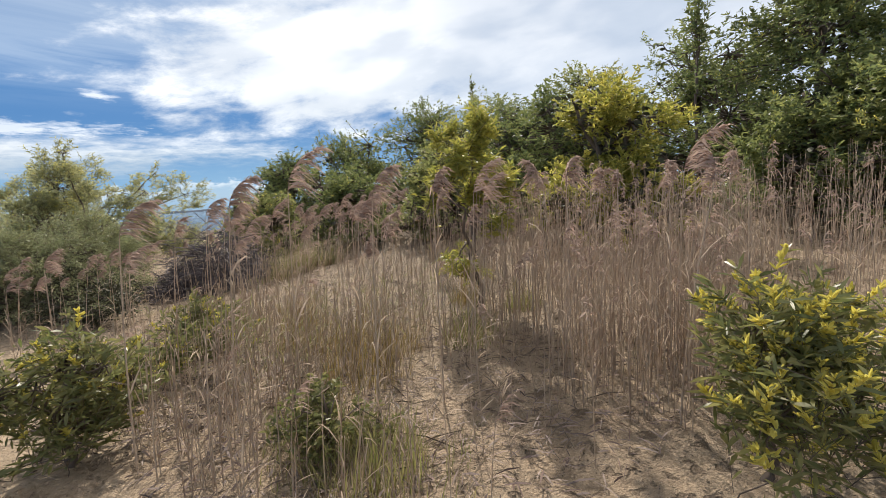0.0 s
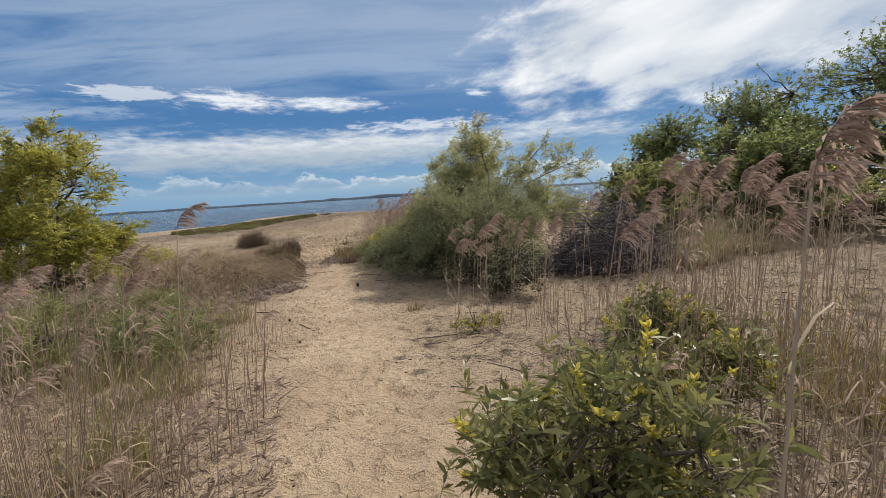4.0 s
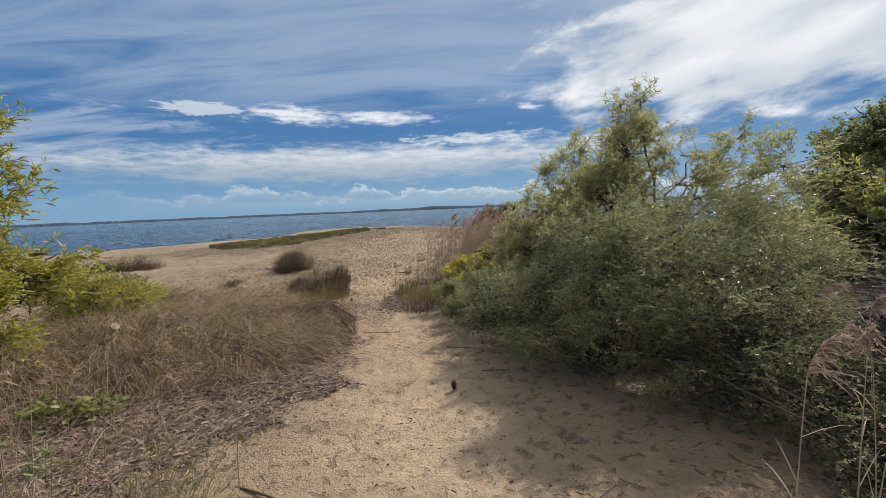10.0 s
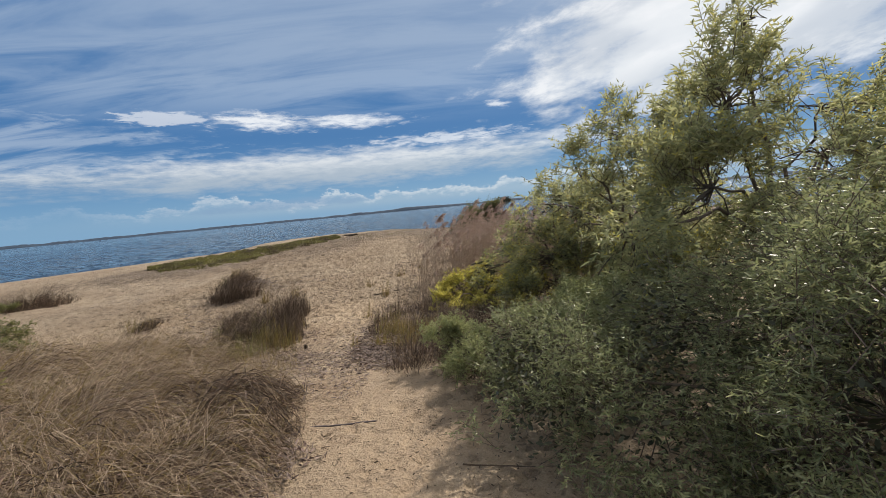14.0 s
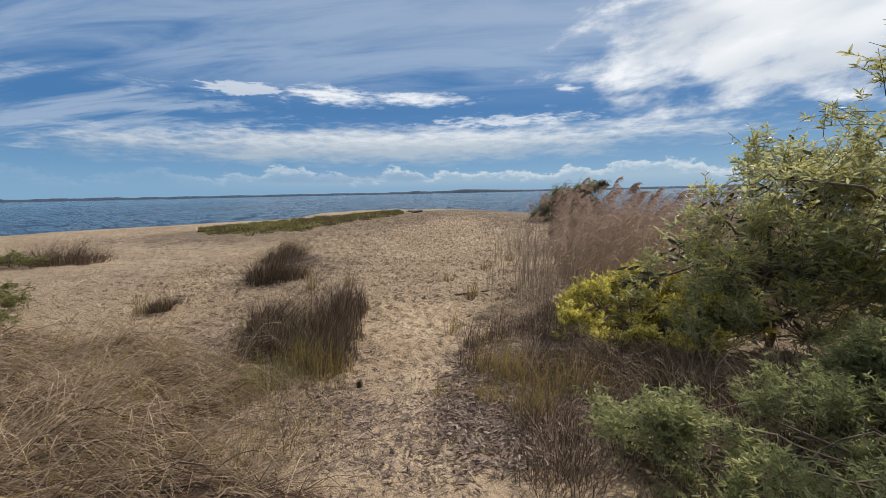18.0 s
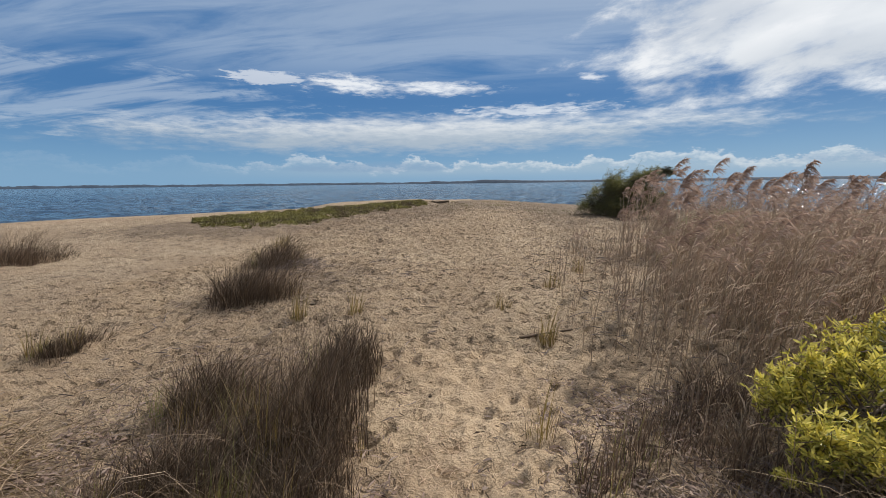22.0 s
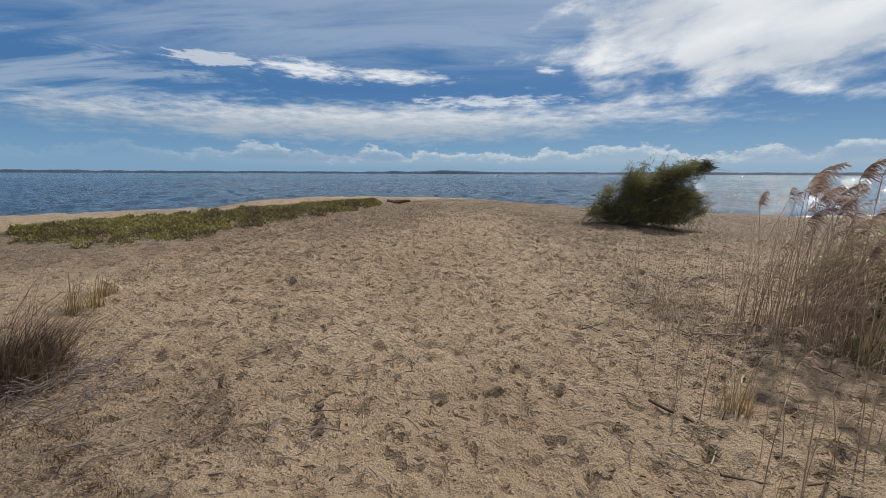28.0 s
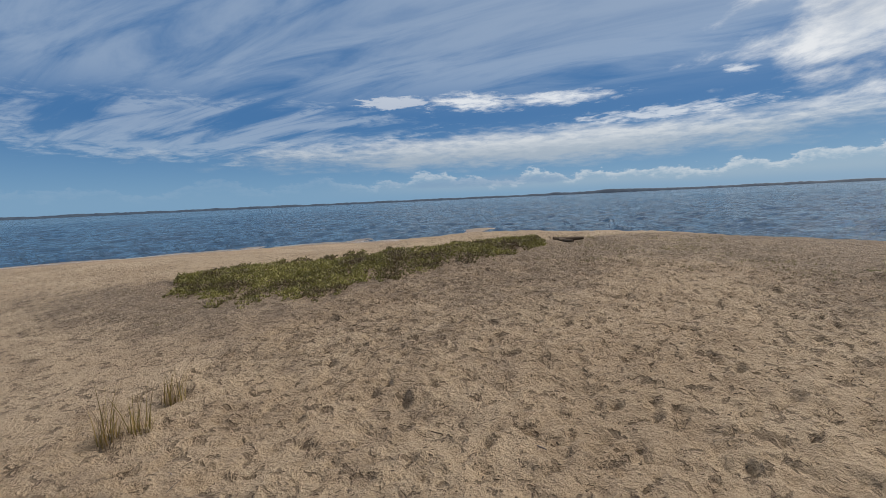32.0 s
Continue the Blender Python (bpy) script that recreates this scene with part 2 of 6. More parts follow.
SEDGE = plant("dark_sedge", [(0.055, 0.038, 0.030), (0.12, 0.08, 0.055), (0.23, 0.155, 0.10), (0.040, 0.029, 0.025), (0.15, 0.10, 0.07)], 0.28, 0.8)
GOLD = plant("golden_grass", [(0.28, 0.20, 0.06), (0.38, 0.27, 0.09), (0.20, 0.17, 0.06), (0.30, 0.17, 0.06)], 0.4)
GREEN = plant("green_grass", [(0.17, 0.20, 0.055), (0.27, 0.27, 0.09), (0.36, 0.31, 0.13), (0.13, 0.155, 0.045)], 0.45, 0.7)
LEAF = plant("acacia_leaf", [(0.19, 0.23, 0.075), (0.30, 0.335, 0.12), (0.42, 0.41, 0.17), (0.15, 0.185, 0.065)], 0.58, 0.42)
LEAF_PALE = plant("pale_leaf", [(0.28, 0.31, 0.155), (0.41, 0.425, 0.215), (0.56, 0.54, 0.28), (0.23, 0.26, 0.135)], 0.62, 0.48)
LEAF_SAGE = plant("sage_leaf", [(0.21, 0.25, 0.105), (0.32, 0.35, 0.155), (0.45, 0.46, 0.22), (0.17, 0.205, 0.09)], 0.60, 0.55)
LEAF_BRIGHT = plant("young_leaf", [(0.36, 0.36, 0.07), (0.52, 0.47, 0.10), (0.25, 0.28, 0.06), (0.60, 0.52, 0.14)], 0.58, 0.45)
LEAF_DARK = plant("tree_leaf", [(0.10, 0.14, 0.06), (0.18, 0.225, 0.09), (0.34, 0.36, 0.12), (0.12, 0.155, 0.07)], 0.6, 0.45)
LEAF_DEEP = plant("deep_leaf", [(0.11, 0.135, 0.045), (0.19, 0.205, 0.075), (0.31, 0.29, 0.11), (0.08, 0.098, 0.035)], 0.5, 0.4)
DEADWOOD = plant("dead_wood", [(0.065, 0.052, 0.062), (0.12, 0.10, 0.112), (0.035, 0.028, 0.032), (0.22, 0.19, 0.20), (0.08, 0.065, 0.072)], 0.0, 0.8)
# leaf colour darkened to carry the shade inside the crowns
INNER_SHADE = plant("inner_shade_leaf", [(0.035, 0.040, 0.020), (0.065, 0.068, 0.032), (0.09, 0.080, 0.045)], 0.12, 0.7)
LEAF_GREY = plant("shrub_leaf", [(0.158, 0.195, 0.090), (0.293, 0.326, 0.152), (0.47, 0.478, 0.250), (0.108, 0.135, 0.062)], 0.46, 0.40)
FLOWER = plant("wattle_flower", [(0.78, 0.68, 0.13), (0.85, 0.77, 0.24), (0.70, 0.60, 0.10), (0.88, 0.82, 0.38)], 0.45, 0.7)
BARK = plant("bark", [(0.10, 0.075, 0.055), (0.16, 0.12, 0.09), (0.07, 0.05, 0.04)], 0.0, 0.85)
GREYWOOD = plant("grey_wood", [(0.16, 0.13, 0.125), (0.27, 0.225, 0.215), (0.10, 0.08, 0.078), (0.21, 0.165, 0.155)], 0.0, 0.8)
LITTER = plant("leaf_litter", [(0.14, 0.086, 0.068), (0.24, 0.165, 0.135), (0.075, 0.05, 0.042), (0.36, 0.28, 0.235), (0.17, 0.097, 0.075)], 0.1, 0.7)
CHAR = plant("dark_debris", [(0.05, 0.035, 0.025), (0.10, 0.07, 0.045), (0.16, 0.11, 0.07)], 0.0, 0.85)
MAT_GREEN = plant("ground_cover_leaf", [(0.085, 0.060, 0.044), (0.135, 0.103, 0.055), (0.17, 0.158, 0.052), (0.25, 0.235, 0.066), (0.37, 0.335, 0.11)], 0.35, 0.6, 0.65)


def sand_material():
    m, g = material("sand")
    pos = g.node("ShaderNodeTexCoord", out=3)

    def painted(name):
        n = g.t.nodes.new("ShaderNodeAttribute")
        n.attribute_name = name
        return n.outputs["Fac"]

    debris, wet, loose = painted("debris"), painted("wet"), painted("loose")
    big = g.noise(pos, 0.55, 4, 0.6, 0.3)
    mid = g.noise(pos, 2.3, 5, 0.6, 0.4)
    clod = g.noise(pos, 17.0, 5, 0.65, 0.3)
    fine = g.noise(pos, 46.0, 4, 0.65, 0.2)
    grain = g.noise(pos, 130.0, 3, 0.7)
    col = g.mix(g.step(big, 0.35, 0.65), (0.388, 0.287, 0.190), (0.474, 0.363, 0.247))
    col = g.mix(g.step(mid, 0.48, 0.72, 0.0, 0.4), col, (0.256, 0.178, 0.114))
    col = g.mix(g.step(grain, 0.50, 0.72, 0.0, 0.5), col, (0.60, 0.49, 0.365))
    col = g.mix(g.step(grain, 0.30, 0.43, 0.32, 0.0), col, (0.16, 0.11, 0.072))
    # dry plant crumbs worked into the sand, in ragged patches
    much = g.math("ADD", g.math("MULTIPLY", debris, 1.0), g.math("ADD", g.math("MULTIPLY", g.math("SUBTRACT", mid, 0.52), 1.5), g.math("MULTIPLY", g.math("SUBTRACT", big, 0.5), 0.9)))
    much = g.step(much, 0.15, 0.95)
    dust = g.math("MULTIPLY", much, g.step(clod, 0.36, 0.62, 0.25, 0.85))
    tone = g.mix(g.step(fine, 0.36, 0.64), (0.085, 0.060, 0.043), (0.215, 0.155, 0.108))
    col = g.mix(g.math("MULTIPLY", dust, 0.85), col, tone)
    # single dark specks
    speck = g.step(g.math("ADD", fine, g.math("MULTIPLY", much, 0.10)), 0.60, 0.67)
    col = g.mix(g.math("MULTIPLY", speck, g.math("ADD", 0.25, g.math("MULTIPLY", loose, 0.70))), col, (0.080, 0.055, 0.038))
    col = g.mix(g.math("MULTIPLY", wet, 0.75), col, (0.20, 0.145, 0.095))
    # small sharp-edged pits, raised in the bump and darkened in the colour
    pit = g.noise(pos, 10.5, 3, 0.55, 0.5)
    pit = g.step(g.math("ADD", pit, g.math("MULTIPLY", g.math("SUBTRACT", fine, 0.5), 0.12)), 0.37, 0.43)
    height = g.math("ADD", g.math("MULTIPLY", clod, 1.1), g.math("ADD", g.math("MULTIPLY", grain, 0.22), g.math("MULTIPLY", fine, 0.7)))
    height = g.math("ADD", height, g.math("MULTIPLY", pit, g.step(loose, 0.0, 1.0, 0.25, 0.85)))
    # shade inside the pits, painted into the sand colour
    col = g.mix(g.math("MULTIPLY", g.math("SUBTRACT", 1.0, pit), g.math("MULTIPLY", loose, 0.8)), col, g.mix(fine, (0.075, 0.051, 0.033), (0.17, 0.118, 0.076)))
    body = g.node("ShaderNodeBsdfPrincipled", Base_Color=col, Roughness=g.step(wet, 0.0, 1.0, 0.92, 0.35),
                  Normal=bump_of(g, height, 1.0, g.step(loose, 0.0, 1.0, 0.022, 0.075)))
    finish(g, body)
    return m


def water_material():
    m, g = material("water")
    pos = g.node("ShaderNodeTexCoord", out=3)
    turn = g.t.nodes.new("ShaderNodeMapping")
    turn.inputs["Rotation"].default_value = (0, 0, radians(20))
    turn.inputs["Scale"].default_value = (0.55, 1.25, 1)
    g.t.links.new(pos, turn.inputs[0])
    def tilt(scale, amount, seed):
        n = g.t.nodes.new("ShaderNodeTexNoise")
        n.inputs["Scale"].default_value, n.inputs["Detail"].default_value = scale, 3.0
        g.t.links.new(g.vec("ADD", turn.outputs[0], (seed, seed, seed)), n.inputs["Vector"])
        return g.vec("MULTIPLY", g.vec("SUBTRACT", n.outputs["Color"], (0.5, 0.5, 0.5)), (amount, amount, 0.0))

    ripple = g.vec("ADD", g.vec("ADD", tilt(2.4, 1.3, 0.0), tilt(9.0, 2.7, 9.0)), (0.0, 0.0, 1.0))
    facing = g.vec("NORMALIZE", g.vec("ADD", ripple, g.vec("MULTIPLY", g.t.nodes.new("ShaderNodeNewGeometry").outputs["Normal"], (0.6, 0.6, 0.0))))
    patch = g.noise(pos, 0.05, 4, 0.6)
    col = g.mix(g.step(patch, 0.35, 0.65), (0.008, 0.030, 0.062), (0.018, 0.050, 0.09))
    body = g.node("ShaderNodeBsdfPrincipled", Base_Color=col, Roughness=0.09, IOR=1.33, Specular_IOR_Level=0.45, Normal=facing)
    finish(g, body)
    return m


def far_material():
    m, g = material("far_woods")
    pos = g.node("ShaderNodeTexCoord", out=3)
    n = g.noise(pos, 0.02, 4, 0.6)
    col = g.mix(g.step(n, 0.35, 0.65), (0.02, 0.04, 0.075), (0.035, 0.06, 0.095))
    finish(g, g.node("ShaderNodeBsdfPrincipled", Base_Color=col, Roughness=0.95))
    return m


SAND, WATER, FAR = sand_material(), water_material(), far_material()


# ---- mesh helpers ----
UP = np.array([0.0, 0.0, 1.0])


def unit(v):
    return v / np.maximum(np.linalg.norm(v, axis=-1, keepdims=True), 1e-9)


def mesh_of(name, verts, faces, mat, smooth=False):
    """A mesh from an (n, 3) array and an (m, 3 or 4) array of corners."""
    me = bpy.data.meshes.new(name)
    faces = np.asarray(faces, dtype=np.int32)
    m, k = faces.shape
    me.vertices.add(len(verts))
    me.vertices.foreach_set("co", np.asarray(verts, dtype=np.float32).ravel())
    me.loops.add(m * k)
    me.loops.foreach_set("vertex_index", faces.ravel())
    me.polygons.add(m)
    me.polygons.foreach_set("loop_start", np.arange(0, m * k, k, dtype=np.int32))
    me.polygons.foreach_set("loop_total", np.full(m, k, dtype=np.int32))
    if smooth:
        me.polygons.foreach_set("use_smooth", np.ones(m, dtype=bool))
    me.update(calc_edges=True)
    me.materials.append(mat)
    return me


class Pile:
    """Collects quads of many small pieces into one mesh."""

    def __init__(self):
        self.v, self.f, self.n = [], [], 0

    def add(self, v, f):
        self.v.append(v.reshape(-1, 3))
        self.f.append(f.reshape(-1, 4) + self.n)
        self.n += v.size // 3

    def ribbons(self, line, width, side):
        """line (n, k, 3), width (n, k), side (n, 3) or (n, k, 3)."""
        n, k, _ = line.shape
        if side.ndim == 2:
            side = side[:, None, :]
        half = side * width[..., None] * 0.5
        v = np.stack([line - half, line + half], axis=2)
        base = (np.arange(n)[:, None] * (2 * k) + np.arange(k - 1)[None, :] * 2)[..., None]
        f = base + np.array([0, 1, 3, 2])
        self.add(v, f)

    def tubes(self, line, radius, sides=3):
        n, k, _ = line.shape
        along = unit(np.gradient(line, axis=1))
        ref = np.where(np.abs(along[..., 2:3]) > 0.9, np.array([1.0, 0, 0]), UP)
        a = unit(np.cross(along, ref))
        b = np.cross(along, a)
        ang = np.arange(sides) * 2 * np.pi / sides
        ring = a[:, :, None, :] * np.cos(ang)[:, None] + b[:, :, None, :] * np.sin(ang)[:, None]
        v = line[:, :, None, :] + ring * radius[:, :, None, None]
        i = np.arange(n)[:, None, None] * (k * sides)
        j = np.arange(k - 1)[None, :, None] * sides
        s = np.arange(sides)[None, None, :]
        s2 = (s + 1) % sides
        f = np.stack([i + j + s, i + j + s2, i + j + sides + s2, i + j + sides + s], axis=-1)
        self.add(v, f)

    def mesh(self, name, mat, smooth=False):
        return mesh_of(name, np.concatenate(self.v), np.concatenate(self.f), mat, smooth)


def part(name, data, parent, label=""):
    ob = new(name, data)
    ob.parent = parent
    return tagged(ob, label)


def thing(name, at, label, category, group="", turn=0.0, kind=""):
    ob = new(name)
    ob.empty_display_size = 0.2
    ob.matrix_basis = Matrix.Translation(at) @ Matrix.Rotation(turn, 4, "Z")
    return tagged(ob, label, category, group, kind)


def directions(n, up_lo, up_hi, gen):
    a = gen.uniform(0, 2 * np.pi, n)
    u = gen.uniform(up_lo, up_hi, n)
    c = np.sqrt(np.maximum(0, 1 - u * u))
    return np.stack([np.cos(a) * c, np.sin(a) * c, u], 1)


# ---- the ground ----
SHORE_X = [-4000, -90, -45, -29, -25, -20, -10, 0, 6, 8, 12, 20, 45, 120, 4000]
SHORE_Y = [-2600, -50, 5, 28, 33, 38.5, 40.5, 38.5, 36.0, 36.7, 38.3, 40, 44, 60, 900]
PROFILE_Y = [-60, 0, 5, 8, 13, 16.3, 17.3, 18.5, 20, 22, 23, 25, 28.5, 30.5, 33, 40]
PROFILE_Z = [0.5, 0.05, -0.02, -0.17, -0.24, -0.24, -0.12, -0.03, -0.06, 0.0, 0.12, 0.25, 0.50, 0.56, 0.45, 0.2]
WATER_Z = -0.6


def base_height(x, y):
    """The lie of the land, without footprints."""
    x, y = np.asarray(x, float), np.asarray(y, float)
    h = np.interp(y, PROFILE_Y, PROFILE_Z)
    # the crest sinks to the right, the inland side rises a little
    h = h - 0.10 * np.clip(x + 4.0, 0, 5) * np.clip((y - 23) / 5, 0, 1) * 0.75
    h = h + 0.07 * np.clip(x - 2.5, 0, 14) * np.clip((19 - y) / 6, 0, 1)
    h = h - 0.012 * np.clip(-8 - x, 0, 30)
    ys = np.interp(x, SHORE_X, SHORE_Y)
    slope = np.interp(x, [-30, -20, -11, -8], [0.4, 0.45, 0.6, 1.0])
    d = (ys - y) * slope
    beach = WATER_Z + np.where(d > 0, 0.085 * d + 0.006 * d * d, 0.07 * d)
    beach = np.maximum(beach, -4.0)
    k = 0.16
    m = np.clip(0.5 + 0.5 * (beach - h) / k, 0, 1)
    h = beach * (1 - m) + h * m - k * m * (1 - m)
    # sand spit standing off the point
    spit = np.exp(-(((x + 14.5) / 4.0) ** 2 + ((y - 46.5) / 1.5) ** 2) ** 1.5) * 1.08
    return np.maximum(h, np.where(spit > 0.02, -1.35 + spit, -9))


PATH_X = [0.3, -0.35, -0.95, -1.5, -1.9, -2.3, -2.9, -3.35, -3.7, -3.9]
PATH_Y = [1.0, 4.0, 6.0, 8.5, 10.5, 12.5, 14.5, 16.5, 19.0, 22.0]


def path_distance(x, y):
    return np.abs(x - np.interp(y, PATH_Y, PATH_X))


def build_ground():
    def lines(lo, hi, near_lo, near_hi, step):
        core = np.arange(near_lo, near_hi, step)
        out_a, out_b, s, a, b = [], [], step, near_lo, near_hi
        while a > lo or b < hi:
            s *= 1.16
            a, b = a - s, b + s
            out_a.append(max(a, lo))
            out_b.append(min(b, hi))
        return np.unique(np.concatenate([out_a[::-1], core, out_b]))

    def finer(rows, lo, hi, step):
        return np.concatenate([rows[rows < lo - step / 2], np.arange(lo, hi, step), rows[rows > hi]])

    # closest over the open sand that is walked last
    xs = finer(lines(-4500, 4500, -8.2, 2.5, 0.045), -7.4, -0.4, 0.030)
    ys = finer(lines(-4500, 4700, 2.0, 27.0, 0.045), 15.0, 25.0, 0.030)
    X, Y = np.meshgrid(xs, ys, indexing="ij")
    gen = np.random.default_rng(3)
    H = base_height(X, Y)
    lattice = gen.uniform(-1, 1, (400, 400))

    def field(scale, turn=0.5):
        c, s = math.cos(turn), math.sin(turn)
        u, v = np.mod((X * c - Y * s) / scale, 399), np.mod((X * s + Y * c) / scale, 399)
        i, j = u.astype(int), v.astype(int)
        fu, fv = u - i, v - j
        fu, fv = fu * fu * (3 - 2 * fu), fv * fv * (3 - 2 * fv)
        i2, j2 = np.minimum(i + 1, 399), np.minimum(j + 1, 399)
        return (lattice[i, j] * (1 - fu) * (1 - fv) + lattice[i2, j] * fu * (1 - fv)
                + lattice[i, j2] * (1 - fu) * fv + lattice[i2, j2] * fu * fv)

    near = (X > -12) & (X < 9) & (Y > -2) & (Y < 33)
    calm = 1 - 0.55 * np.clip((0.8 - path_distance(X, Y)) / 0.4, 0, 1) * np.clip((17 - Y) / 2, 0, 1)
    rough = field(1.1, 0.3) * 0.024 + (field(0.42, 0.9) * 0.018 + field(0.21, 1.4) * 0.013 + field(0.11, 0.2) * 0.010) * calm
    H += np.where(near, rough, field(3.0) * 0.02)

    # footprints along the path, trodden hollows and small pocks over the open sand
    def dents(n, box, on_path, depth, long, wide, rim):
        px, py = gen.uniform(box[0], box[1], n), gen.uniform(box[2], box[3], n)
        if on_path:
            px = np.interp(py, PATH_Y, PATH_X) + gen.normal(0, on_path, n)
        size = gen.uniform(0.7, 1.25, n)
        for cx, cy, a, d, k in zip(px, py, gen.uniform(0, np.pi, n), gen.uniform(*depth, n), size):
            i0, i1 = np.searchsorted(xs, (cx - 0.3, cx + 0.3))
            j0, j1 = np.searchsorted(ys, (cy - 0.3, cy + 0.3))
            dx, dy = X[i0:i1, j0:j1] - cx, Y[i0:i1, j0:j1] - cy
            u, v = dx * np.cos(a) + dy * np.sin(a), -dx * np.sin(a) + dy * np.cos(a)
            r = (u / (long * k)) ** 2 + (v / (wide * k)) ** 2
            H[i0:i1, j0:j1] += d * (-np.exp(-r ** 1.5) + rim * np.exp(-(r - 2.0) ** 2))

    dents(300, (-5, 1, 2, 23), 0.45, (0.008, 0.022), 0.10, 0.055, 0.45)
    dents(1500, (-5, 1, 2, 24), 0.65, (0.008, 0.026), 0.045, 0.035, 0.3)
    dents(700, (-8.2, 0.8, 15, 27), 0, (0.010, 0.024), 0.10, 0.06, 0.4)
    dents(9000, (-8.2, 1.2, 14.5, 27), 0, (0.012, 0.030), 0.050, 0.036, 0.35)
    dents(3200, (-8.2, 1.2, 14.5, 27), 0, (-0.028, -0.010), 0.050, 0.040, 0.1)
    n, m = X.shape
    verts = np.stack([X, Y, H], -1).reshape(-1, 3)
    idx = (np.arange(n - 1)[:, None] * m + np.arange(m - 1)[None, :])[..., None]
    faces = (idx + np.array([0, m, m + 1, 1])).reshape(-1, 4)
    me = mesh_of("ground", verts, faces, SAND, True)
    # how much dry plant matter lies in the sand
    pd = path_distance(X, Y)
    debris = 0.5 * np.clip((pd - 0.6) / 1.0, 0, 1) + 0.12 * np.clip((Y - 15) / 3, 0, 1)
    debris = np.where(Y < 14, debris + 0.25 * np.clip((pd - 1.0) / 1.2, 0, 1), debris)
    debris += 0.45 * np.exp(-(((X + 3.9) / 1.3) ** 2 + ((Y - 10.8) / 1.9) ** 2))
    debris += 0.55 * np.exp(-(((X + 1.8) / 0.8) ** 2 + ((Y - 15.0) / 1.8) ** 2))
    debris -= 0.22 * np.clip((Y - 17) / 2, 0, 1) * np.clip((25 - Y) / 3, 0, 1)
    debris += 0.40 * np.clip((Y - 24.0) / 2.5, 0, 1) + 0.3 * np.clip((Y - 26.5) / 1.5, 0, 1)
    debris += 0.35 * np.clip((-5.0 - X) / 1.0, 0, 1) * np.clip((X + 13) / 3, 0, 1) * np.clip((Y - 12) / 2, 0, 1) * np.clip((19.5 - Y) / 3, 0, 1)
    debris += 0.70 * np.exp(-(((X + 5.7) / 1.0) ** 2 + ((Y - 18.9) / 1.6) ** 2))
    debris += 0.6 * np.exp(-(((X + 11.0) / 2.6) ** 2 + ((Y - 23.6) / 1.3) ** 2))
    debris *= np.clip((base_height(X, Y) + 0.25) / 0.3, 0, 1)
    debris += 0.5 * np.exp(-(((X + 1.9) / 0.55) ** 2 + ((Y - 21.4) / 0.9) ** 2))
    debris += 0.55 * np.exp(-(((X + 5.4) / 1.2) ** 2 + ((Y - 15.4) / 1.8) ** 2))
    debris += 0.35 * np.exp(-(((X + 2.7) / 0.9) ** 2 + ((Y - 14.8) / 1.5) ** 2))
    debris += 0.40 * np.exp(-(((X + 3.6) / 0.5) ** 2 + ((Y - 14.4) / 1.0) ** 2)) + 0.35 * np.exp(-(((X + 2.2) / 0.6) ** 2 + ((Y - 14.3) / 0.9) ** 2))
    debris += 0.35 * np.exp(-(((X + 5.0) / 0.9) ** 2 + ((Y - 14.2) / 0.9) ** 2))
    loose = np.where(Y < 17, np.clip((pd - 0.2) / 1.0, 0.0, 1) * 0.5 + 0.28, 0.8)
    debris -= 0.42 * np.clip((X - 0.2) / 0.6, 0, 1) * np.clip((5.4 - Y) / 1.0, 0, 1)
    debris *= np.clip((1.1 + (X + 9.0) * 0.55 - (Y - 26.2) * 0.84) / 0.6, 0, 1)
    wetness = np.clip((WATER_Z + 0.07 - H) / 0.06, 0, 1)
    for name, val in (("debris", np.clip(debris, 0, 1)), ("wet", wetness), ("loose", loose)):
        at = me.attributes.new(name, "FLOAT", "POINT")
        at.data.foreach_set("value", val.ravel().astype(np.float32))
    return tagged(new("ground", me), "pale tan beach sand with footprints and dry plant crumbs", "sand", kind="structure")


build_ground()


def ground_z(x, y):
    return float(base_height(x, y)) - 0.01


